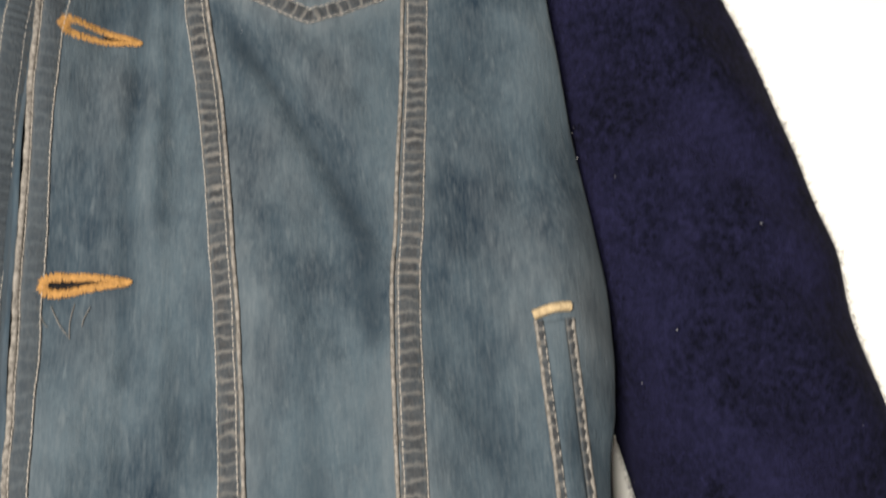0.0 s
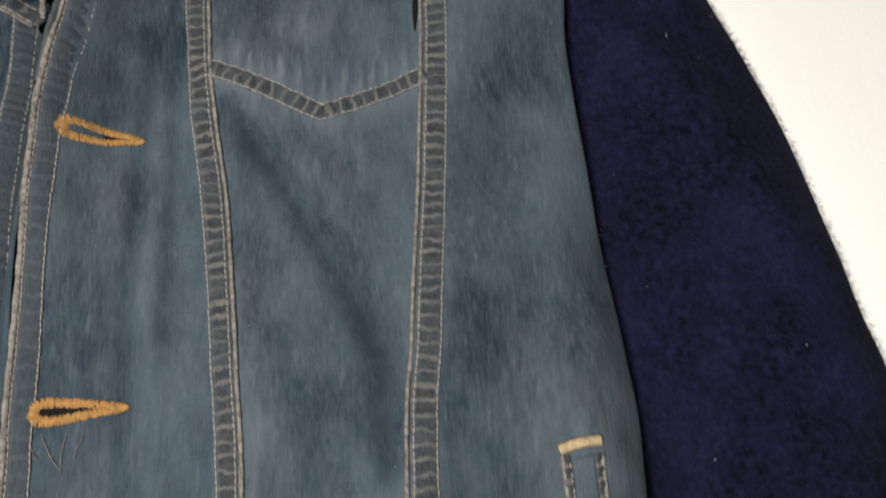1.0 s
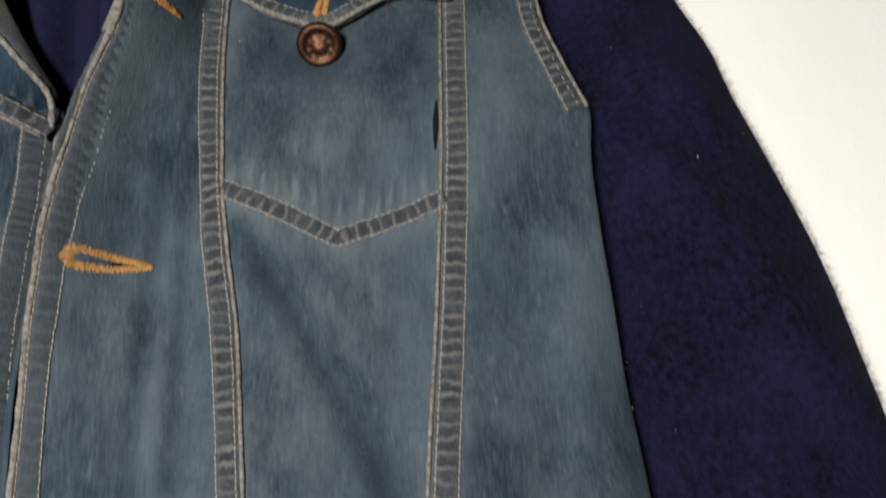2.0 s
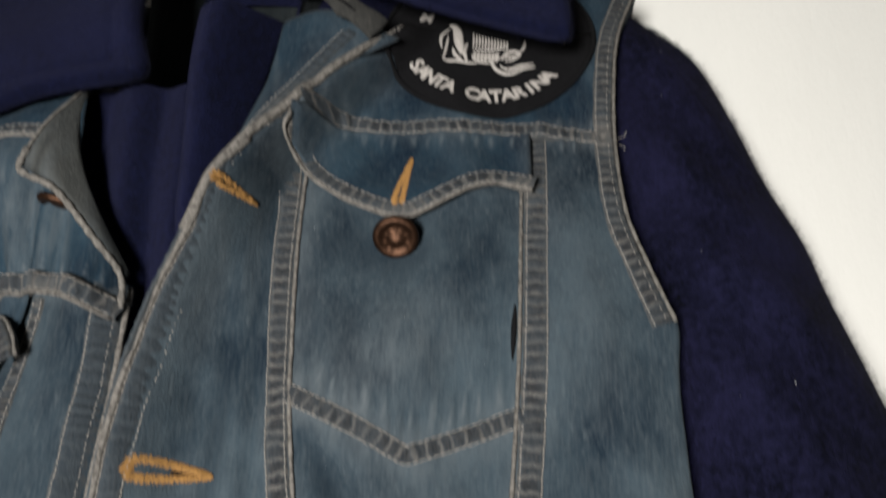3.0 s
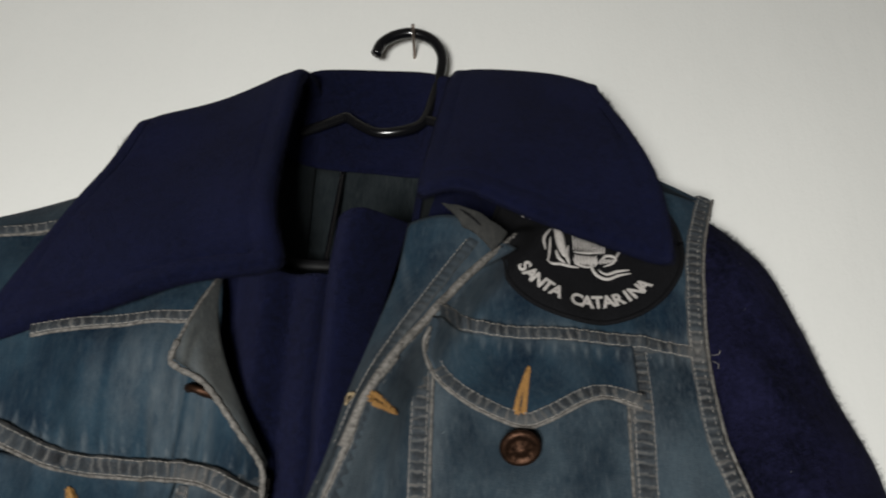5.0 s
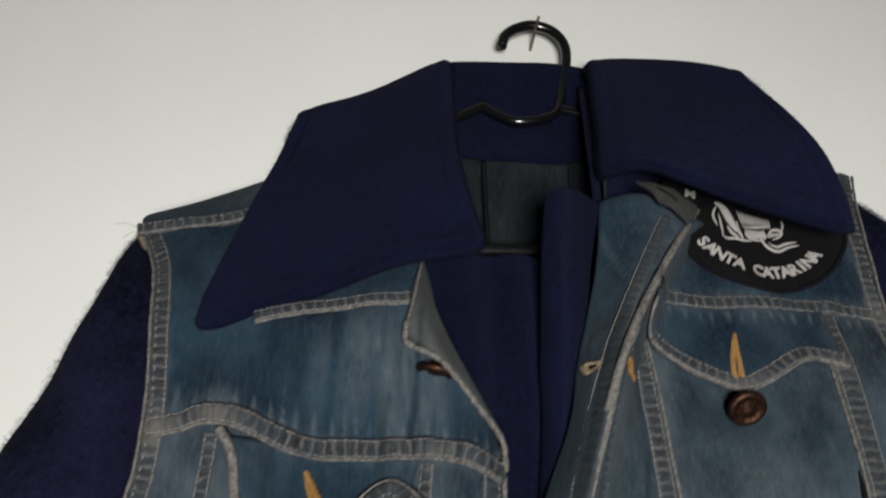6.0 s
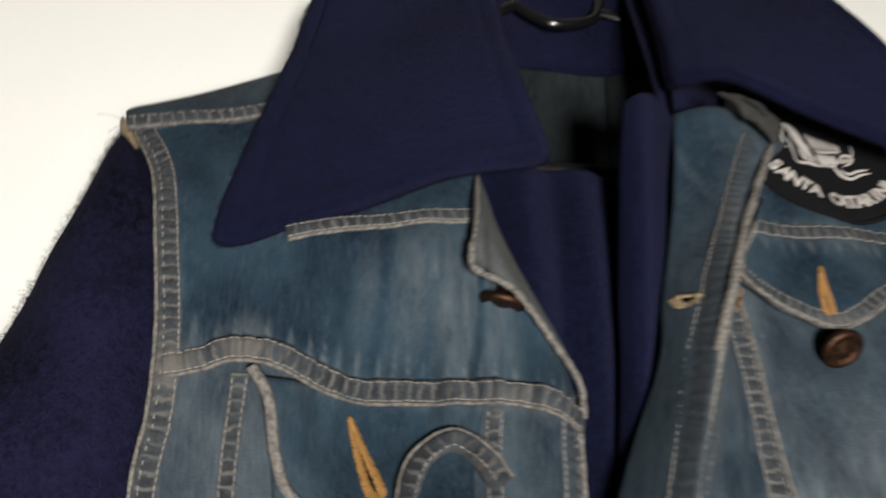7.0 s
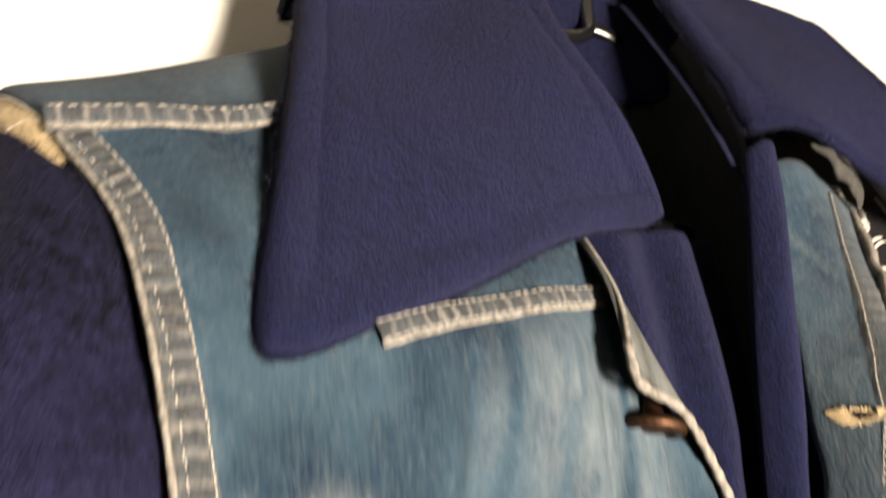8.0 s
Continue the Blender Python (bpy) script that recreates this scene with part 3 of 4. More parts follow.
# side and back, which close the body
sd = spline(SIDE + ARM_R[1:], 60)
side_rows = [[(x, float(depth_right(np.array(x), np.array(z))) + 0.001, z), (x + 0.002, 0.36, z), (x - 0.012, 0.398, z)] for x, z in sd]
side_grid = np.array([spline(r, 12) for r in side_rows])
part("side_panel", cloth(side_grid), mat_denim, jacket)
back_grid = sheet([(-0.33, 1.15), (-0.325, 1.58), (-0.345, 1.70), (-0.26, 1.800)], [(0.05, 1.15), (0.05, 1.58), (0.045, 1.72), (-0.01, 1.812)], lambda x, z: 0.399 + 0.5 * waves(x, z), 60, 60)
part("back_panel", cloth(back_grid, worn=False), mat_lining, jacket, "denim back seen inside the neck, darkened for shade")

# the border's turned-in return with the back of the top buttonhole
RET_Z = [1.15, 1.45, 1.55, 1.605, 1.635, 1.66, 1.694, 1.728]
RET_X = [-0.192, -0.180, -0.158, -0.138, -0.1315, -0.1245, -0.1155, -0.111]
RET_Y = [0.345, 0.330, 0.312, 0.303, 0.304, 0.308, 0.315, 0.314]


def depth_return(x, z):
    """The inward face of the lapel, from its ridge back to the wool facing."""
    xl, yl = np.interp(z, RET_Z, RET_X), np.interp(z, RET_Z, RET_Y)
    xr, yr = np.interp(z, RIDGE_Z, RIDGE_X), np.interp(z, RIDGE_Z, RIDGE_Y)
    k = np.clip((x - xl) / (xr - xl), 0, 1)
    return yl + (yr - 0.001 - yl) * k - 0.003 * np.sin(math.pi * k) + 0.0010 * np.sin(110 * x - 75 * z)


ret_l = [(x, y, z) for x, y, z in zip(RET_X, RET_Y, RET_Z)]
ret_r = [(float(np.interp(z, RIDGE_Z, RIDGE_X)) - 0.0004, 0.0, z - 0.012 * float(step(1.69, 1.73, z))) for z in RET_Z]
l3, r3 = spline(ret_l, 160), spline(ret_r, 160)
s3 = np.linspace(0, 1, 36)[None, :, None]
ret_grid = l3[:, None] * (1 - s3) + r3[:, None] * s3
ret_grid[..., 1] = depth_return(ret_grid[..., 0], ret_grid[..., 2])
ret_grid[..., 2] += 0.010 * np.sin(math.pi * s3[..., 0]) * step(1.66, 1.73, ret_grid[..., 2])
lapel = part("turned_lapel", cloth(ret_grid), mat_blue, jacket, "blue denim lapel turned inwards")
crn = loft([[(-0.092, 0.306, 1.7350), (-0.075, 0.305, 1.7310), (-0.057, 0.311, 1.7225)], [(-0.085, 0.304, 1.7280), (-0.073, 0.304, 1.7235), (-0.060, 0.309, 1.7165)], [(-0.079, 0.306, 1.7215), (-0.072, 0.305, 1.7170), (-0.065, 0.309, 1.7110)]], 30, 20)
crn[..., 0] -= 0.003
crn[..., 1] += 0.0005 * np.sin(520 * crn[..., 0] - 240 * crn[..., 2]) - 0.0035
part("corner_facing", cloth(crn, worn=False), mat_corner, lapel, "abraded grey corner")
# black run laid on for the shade in the corner's slit
part("corner_slit", tube(spline([(-0.085, 0.2985, 1.7300), (-0.079, 0.2980, 1.7258), (-0.074, 0.2985, 1.7215)], 12), 0.0007 * np.sin(np.linspace(0.3, 2.8, 12)), 6), mat_black, lapel)

# border and long seams
border = [(x + 0.0058 * (1 if z < 1.61 else 0.45), z) for x, z in ridge if z < 1.65]
seam("button_border", border, 0.0092, depth_right, jacket, mat_border, edge=-1.0, rows=(-0.7, 0.75), pucker=0.0003, pipe=0.0012, taper=0.05)
fold = [(x, z) for x, z in ridge if 1.59 < z < 1.73]
f3 = spline(fold, 60)
f3 = np.stack([f3[:, 0], depth_right(f3[:, 0], f3[:, 1]) - 0.002, f3[:, 1]], 1)
part("lapel_roll", tube(f3, 0.0020 * np.minimum(1, np.linspace(3.0, 0.5, 60)), 10), mat_edge, lapel, "worn grey roll of the lapel")
inner = [(float(np.interp(z, RET_Z, RET_X)) * 0.30 + float(np.interp(z, RIDGE_Z, RIDGE_X)) * 0.70, z) for z in (1.54, 1.60, 1.635, 1.655, 1.675, 1.695, 1.718)]
seam("lapel_border", inner, 0.0075, depth_return, lapel, mat_border, rows=(-0.8,), pucker=0.0003, lift=0.0034, label="grey stitched border of the lapel")
seam("princess_seam", [(x - 0.0055, z) for x, z in SEAM_L], 0.0105, depth_right, jacket, edge=1.0, rows=(-0.75, 0.6))
seam("princess_seam", [(x + 0.0020, z) for x, z in SEAM_R], 0.0120, depth_right, jacket, edge=-1.0, rows=(-0.6, 0.75))
seam("pocket_bottom_seam", POCKET_V, 0.0092, depth_right, jacket, rows=(-0.72, 0.72))
seam("yoke_seam", YOKE_R, 0.0085, lambda x, z: depth_right(x, z) - 0.0045 * step(-0.105, -0.095, x) * step(0.02, 0.006, x), jacket, rows=(-0.7, 0.7))
seam("armhole_seam", [(x - 0.0050, z) for x, z in ARM_R], 0.0105, depth_right, jacket, edge=0.95, rows=(-0.6, 0.35))

# flap of the chest pocket, scalloped, with buttonhole and button
FLAP = [(-0.0950, 1.6650), (-0.0975, 1.6560), (-0.0895, 1.6440), (-0.073, 1.6335), (-0.0515, 1.6260), (-0.0385, 1.6295), (-0.022, 1.6390), (-0.010, 1.6420), (0.0035, 1.6375)]


def depth_flap(x, z):
    return depth_right(x, z) - 0.0045 - 0.004 * bell((x + 0.099) / 0.012) - 0.0025 * bell((z - 1.63) / 0.012) - 0.002 * bell((x - 0.004) / 0.008)


top_edge = spline([(-0.0945, 1.6695), (-0.079, 1.6735), (0.004, 1.671)], 90)
low_edge = spline(FLAP[1:], 90)
s = np.linspace(0, 1, 40)[:, None, None]
fx = top_edge[None] * (1 - s) + low_edge[None] * s
flap_grid = np.stack([fx[..., 0], depth_flap(fx[..., 0], fx[..., 1]), fx[..., 1]], -1)
flap = part("pocket_flap", cloth(flap_grid, 0.002), mat_blue, jacket, "blue scalloped pocket flap, hanging open")
seam("flap_border", FLAP, 0.0085, depth_flap, flap, rows=(-0.6, 0.7), edge=0.95, side=-0.46, label="pale puckered border")


def buttonhole(a, b, depth, width, parent, material, lift=0.0024, slot=0.34, rim=0.0036, bend=0.0):
    """Thread whipped round a dark slit: a broad head at a, narrowing to a tacked point at b."""
    a, b = np.array(a), np.array(b)
    d = b - a
    n = np.array([-d[1], d[0]]) / np.linalg.norm(d)
    prof = [(-0.02, 0.35), (0.02, 0.80), (0.12, 1.0), (0.35, 0.84), (0.62, 0.56), (0.88, 0.26), (1.0, 0.05)]
    up = [a + d * t + n * (width * 0.5 * w + bend * t * t) for t, w in prof]
    dn = [a + d * t + n * (bend * t * t - width * 0.5 * w) for t, w in prof][::-1]
    ring = spline(up + dn + [up[0]], 400)
    run = np.concatenate([[0], np.cumsum(np.linalg.norm(np.diff(ring, axis=0), axis=1))])
    count = int(run[-1] / 0.00030)
    rng = random.Random(int(abs(a[0]) * 1e5))
    verts, faces = [], []
    for k in range(count):
        at = (k + rng.uniform(0.2, 0.8)) / count * run[-1]
        p = np.array([np.interp(at, run, ring[:, 0]), np.interp(at, run, ring[:, 1])])
        q = np.array([np.interp(at + 0.0003, run, ring[:, 0]), np.interp(at + 0.0003, run, ring[:, 1])])
        t = (q - p) / (np.linalg.norm(q - p) + 1e-9)
        m = np.array([t[1], -t[0]]) + t * rng.uniform(-0.35, 0.35)
        w = rim * (0.5 + rng.uniform(-0.07, 0.10)) * (0.62 + 0.38 * np.clip(1 - abs((p - a) @ d) / (d @ d), 0, 1))
        base = len(verts)
        for i in range(5):
            c = i / 4 * 2 - 1
            arch = 0.00045 * (1 - c * c)
            o = p + m * w * c
            y = float(depth(o[0], o[1])) - lift - arch
            g = 0.00027 * (1 - 0.3 * c * c)
            for e, hh in ((-1, -0.0001), (0, 0.00020), (1, -0.0001)):
                verts.append((o[0] + t[0] * e * g, y - hh, o[1] + t[1] * e * g))
        for i in range(4):
            for c in range(2):
                o = base + i * 3 + c
                faces.append((o, o + 1, o + 4, o + 3))
    ob = part("buttonhole", mesh_of(verts, faces), material, parent, "whipped orange thread buttonhole" if material is mat_orange else "pale tan reverse of a buttonhole")
    # black plate under the thread stands in for the open slit's shade
    inner = np.array([spline([a + d * 0.04 + n * width * k * slot, a + d * 0.45 + n * (width * k * slot * 0.8 + bend * 0.2), a + d * 0.9 + n * bend * 0.8], 20) for k in (-1, 0, 1)])
    slit = np.stack([inner[..., 0], depth(inner[..., 0], inner[..., 1]) - lift + 0.0006, inner[..., 1]], -1)
    part("slit", cloth(slit, 0.0004, False), mat_black, ob, "dark slit")
    tail = spline([a + d * 0.86 + n * bend * 0.8, b + d * 0.05 + n * bend], 12)
    t3 = np.stack([tail[:, 0], depth(tail[:, 0], tail[:, 1]) - lift, tail[:, 1]], 1)
    part("bar_tack", tube(t3, np.linspace(0.0015, 0.0006, 12), 8, 0.6), material, ob)
    return ob


buttonhole((-0.0525, 1.6325), (-0.0495, 1.6555), depth_flap, 0.0034, flap, mat_orange, rim=0.0027, bend=-0.0015)
buttonhole((-0.1170, 1.6285), (-0.1080, 1.6270), depth_right, 0.0032, jacket, mat_orange, 0.0058, slot=0.16, rim=0.0026)
buttonhole((-0.1385, 1.5230), (-0.1150, 1.5210), depth_right, 0.0066, jacket, mat_orange)
buttonhole((-0.1430, 1.4170), (-0.1140, 1.4175), depth_right, 0.0064, jacket, mat_orange)
buttonhole((-0.1305, 1.6315), (-0.1262, 1.6320), depth_return, 0.0048, lapel, mat_tan, 0.0060, rim=0.0021)


def button(centre, axis, radius, parent):
    """Cast metal jeans button: domed rim, sunken ring, raised middle."""
    prof = [(0.0, 0.0016), (0.30, 0.0017), (0.42, 0.0010), (0.60, 0.0011), (0.70, 0.0021), (0.86, 0.0022), (0.97, 0.0012), (1.0, 0.0), (0.93, -0.0012), (0.34, -0.0016), (0.30, -0.0075)]
    q = Vector(axis).to_track_quat("Z", "Y").to_matrix()
    verts, faces, k = [], [], 36
    for r, h in prof:
        for j in range(k):
            a = 2 * math.pi * j / k
            hh = h + (0.00015 * math.sin(9 * a) if 0.4 < r < 0.7 else 0)
            verts.append(Vector(centre) + q @ Vector((r * radius * math.cos(a), r * radius * math.sin(a), hh)))
    for i in range(len(prof) - 1):
        for j in range(k):
            n = (j + 1) % k
            faces.append((i * k + j, i * k + n, (i + 1) * k + n, (i + 1) * k + j)[::-1])
    faces.append(tuple(range(k)))
    return part("button", mesh_of(verts, faces), mat_copper, parent, "aged copper jeans button")


button((-0.0520, 0.3045, 1.6165), (0.04, -0.71, -0.70), 0.0096, jacket)

# a black strip for the shade in the pocket's opened side seam, and frayed threads under a buttonhole
gap = spline([(-0.0022, 1.566), (-0.0010, 1.588)], 12)
gap3 = np.stack([gap[:, 0] - 0.0030, depth_right(gap[:, 0], gap[:, 1]) - 0.0022, gap[:, 1]], 1)
part("pocket_gap_shade", tube(gap3, 0.0011 * np.sin(np.linspace(0.2, 2.9, 12)), 8), mat_black, jacket, "black strip for the shade in the opened pocket seam")
for run in ([(-0.1405, 1.4095), (-0.137, 1.402), (-0.1335, 1.3975)], [(-0.1325, 1.4100), (-0.1335, 1.403), (-0.1330, 1.3965)], [(-0.1440, 1.4085), (-0.1425, 1.4035), (-0.1410, 1.4015)], [(-0.1265, 1.4085), (-0.1285, 1.4040), (-0.1290, 1.4010)]):
    q = spline(run, 14)
    part("frayed_thread", tube(np.stack([q[:, 0], depth_right(q[:, 0], q[:, 1]) - 0.0022, q[:, 1]], 1), 0.00014, 6), mat_edge, jacket)

# loose threads at the worn corners
for run in ([(-0.3545, 0.334, 1.7150), (-0.3600, 0.331, 1.7165), (-0.3660, 0.330, 1.7160)], [(-0.3530, 0.333, 1.7130), (-0.3570, 0.330, 1.7110), (-0.3605, 0.329, 1.7075)],
            [(0.0420, 0.322, 1.6690), (0.0445, 0.319, 1.6685), (0.0452, 0.318, 1.6705)], [(0.0425, 0.322, 1.6660), (0.0445, 0.320, 1.6640), (0.0440, 0.319, 1.6615)]):
    part("frayed_thread", tube(spline(run, 10), 0.00012, 6), mat_thread, jacket)

# welt pocket low at the side
welt = part("welt_pocket", cloth(sheet([(0.0425, 1.20), (0.0415, 1.329), (0.040, 1.392)], [(0.050, 1.20), (0.0495, 1.329), (0.0485, 1.393)], depth_right, 14, 90, 0.0012)), mat_denim, jacket, "narrow slanted welt pocket")
seam("welt_border", [(0.042, 1.20), (0.0405, 1.329), (0.0385, 1.392)], 0.0042, depth_right, welt, rows=(0.5,), edge=-0.6)
seam("welt_border", [(0.0525, 1.20), (0.0515, 1.329), (0.050, 1.392)], 0.0042, depth_right, welt, rows=(0.3,), edge=0.5)
bt = spline([(0.0365, 1.3940), (0.0435, 1.3960), (0.0505, 1.3965)], 40)
bt3 = np.stack([bt[:, 0], depth_right(bt[:, 0], bt[:, 1]) - 0.0026, bt[:, 1]], 1)
part("bar_tack", tube(bt3, 0.0019 * (1 + 0.12 * np.sin(np.arange(40) * 2.2)), 8), mat_tan, welt, "tan bar tack")

# left-hand front
ARM_L = [(-0.330, 1.15), (-0.334, 1.50), (-0.332, 1.564), (-0.329, 1.588), (-0.329, 1.616), (-0.333, 1.653), (-0.339, 1.687), (-0.351, 1.712)]
low_left = sheet(ARM_L[:5], [(-0.172, 1.15), (-0.168, 1.50), (-0.167, 1.558), (-0.1665, 1.582), (-0.166, 1.600)], depth_left, 110, 220)
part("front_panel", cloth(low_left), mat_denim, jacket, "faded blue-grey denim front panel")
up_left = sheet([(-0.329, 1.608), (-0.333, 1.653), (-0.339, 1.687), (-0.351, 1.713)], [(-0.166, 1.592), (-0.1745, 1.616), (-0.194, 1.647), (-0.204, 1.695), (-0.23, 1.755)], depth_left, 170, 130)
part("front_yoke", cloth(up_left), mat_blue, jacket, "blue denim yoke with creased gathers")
lap = loft([[(-0.2045, 0.324, 1.700), (-0.1985, 0.313, 1.667), (-0.185, 0.311, 1.635), (-0.1665, 0.316, 1.603)], [(-0.210, 0.306, 1.675), (-0.199, 0.3030, 1.648), (-0.180, 0.307, 1.622), (-0.1665, 0.313, 1.600)], [(-0.2135, 0.2985, 1.647), (-0.196, 0.3000, 1.636), (-0.179, 0.306, 1.6165), (-0.1672, 0.312, 1.599)]], 60, 16)
lapel_l = part("folded_lapel", cloth(lap), mat_grey, jacket, "grey reverse of the folded lapel")
e3 = spline([(-0.2045, 0.320, 1.697), (-0.209, 0.303, 1.670), (-0.2135, 0.2975, 1.648), (-0.210, 0.2975, 1.6425), (-0.196, 0.2985, 1.6355), (-0.179, 0.3045, 1.616), (-0.1680, 0.3100, 1.602), (-0.1662, 0.3120, 1.588)], 120)
part("piped_edge", tube(e3[40:], 0.0014 * (1 + 0.15 * np.sin(np.arange(len(e3[40:])) * 1.1)), 8), mat_edge, lapel_l, "pale worn edge")
part("piped_edge", tube(e3[:42], 0.0008, 8), mat_edge, lapel_l)
seam("button_border", [(-0.1785, 1.15), (-0.1745, 1.50), (-0.173, 1.558), (-0.1725, 1.598)], 0.0125, depth_left, jacket, mat_border, edge=1.0, rows=(-0.6, 0.5), pipe=0.0012)
seam("armhole_seam", [(x + 0.0045, z) for x, z in ARM_L[1:]], 0.0100, depth_left, jacket, edge=-0.95, rows=(-0.4, 0.65))
seam("chest_seam", CHEST_L, 0.0095, lambda x, z: depth_left(x, z) - 0.0052 * step(-0.322, -0.300, x), jacket, rows=(-0.7, 0.7), edge=0.95, lift=0.0018, pucker=0.0008)
seam("upper_seam", [(-0.285, 1.6580), (-0.262, 1.6640), (-0.235, 1.6690), (-0.2050, 1.6725)], 0.0072, depth_left, jacket, rows=(-0.6, 0.7), edge=0.95, lift=0.0022)
button((-0.1990, 0.3080, 1.6335), (-0.25, 0.0, -0.97), 0.0094, jacket)

# its pocket flap: piped left edge, buttonhole, curled corner


def depth_flap_l(x, z):
    return depth_left(x, z) - 0.005


flap_l_grid = sheet([(-0.284, 1.545), (-0.287, 1.575), (-0.293, 1.602)], [(-0.212, 1.540), (-0.212, 1.565), (-0.206, 1.594)], depth_flap_l, 60, 50)
flap_l = part("pocket_flap", cloth(flap_l_grid, 0.002), mat_blue, jacket, "crumpled blue pocket flap")
pe = spline([(-0.295, 1.605), (-0.2885, 1.594), (-0.285, 1.574), (-0.279, 1.560), (-0.262, 1.548)], 60)
pe3 = np.stack([pe[:, 0], depth_flap_l(pe[:, 0], pe[:, 1]) - 0.0025, pe[:, 1]], 1)
part("piped_edge", tube(pe3, 0.0021, 10), mat_edge, flap_l, "thick pale edge")
buttonhole((-0.2475, 1.560), (-0.2575, 1.588), depth_flap_l, 0.0050, flap_l, mat_orange, 0.004, rim=0.0036)
arch = [(-0.238, 1.545), (-0.236, 1.562), (-0.230, 1.574), (-0.219, 1.580), (-0.209, 1.573), (-0.203, 1.563)]
seam("curled_corner", arch, 0.0085, lambda x, z: depth_flap_l(x, z) - 0.004, flap_l, rows=(0.5,), edge=-0.95, lift=0.004, label="curled pale corner")
seam("princess_seam", [(-0.302, 1.30), (-0.300, 1.50), (-0.301, 1.565), (-0.299, 1.603)], 0.008, depth_left, jacket, rows=(-0.6, 0.6))
seam("princess_seam", [(-0.208, 1.30), (-0.205, 1.50), (-0.204, 1.565), (-0.2025, 1.592)], 0.008, depth_left, jacket, rows=(-0.6, 0.6))

# shoulders
sh_l = loft([[(-0.352, 0.3335, 1.713), (-0.305, 0.336, 1.7235), (-0.25, 0.345, 1.752)], [(-0.362, 0.360, 1.733), (-0.325, 0.364, 1.748), (-0.27, 0.370, 1.775)], [(-0.361, 0.392, 1.735), (-0.322, 0.396, 1.750), (-0.265, 0.398, 1.778)]], 50, 24)
part("shoulder", cloth(sh_l), mat_blue, jacket, "dark blue denim shoulder")
seam("shoulder_seam", [(-0.3535, 1.7125), (-0.330, 1.7175), (-0.305, 1.7225), (-0.27, 1.738)], 0.007, lambda x, z: np.interp(x, [-0.352, -0.305, -0.25], [0.3300, 0.3325, 0.3415]), jacket, edge=0.9, rows=(-0.5,))
sh_r = loft([[(-0.02, 0.352, 1.79), (0.02, 0.350, 1.782), (0.058, 0.352, 1.766)], [(-0.02, 0.375, 1.80), (0.022, 0.372, 1.79), (0.062, 0.370, 1.770)], [(-0.02, 0.396, 1.79), (0.02, 0.395, 1.78), (0.058, 0.392, 1.76)]], 40, 20)
part("shoulder", cloth(sh_r), mat_blue, jacket, "dark blue denim shoulder")
fac = loft([[(-0.3535, 0.3345, 1.715), (-0.3475, 0.3300, 1.702)], [(-0.3610, 0.350, 1.726), (-0.3540, 0.350, 1.700)], [(-0.3640, 0.372, 1.732), (-0.3600, 0.374, 1.704)]], 12, 14)
part("armhole_facing", cloth(fac), mat_tan, jacket, "tan inner edge of the armhole")


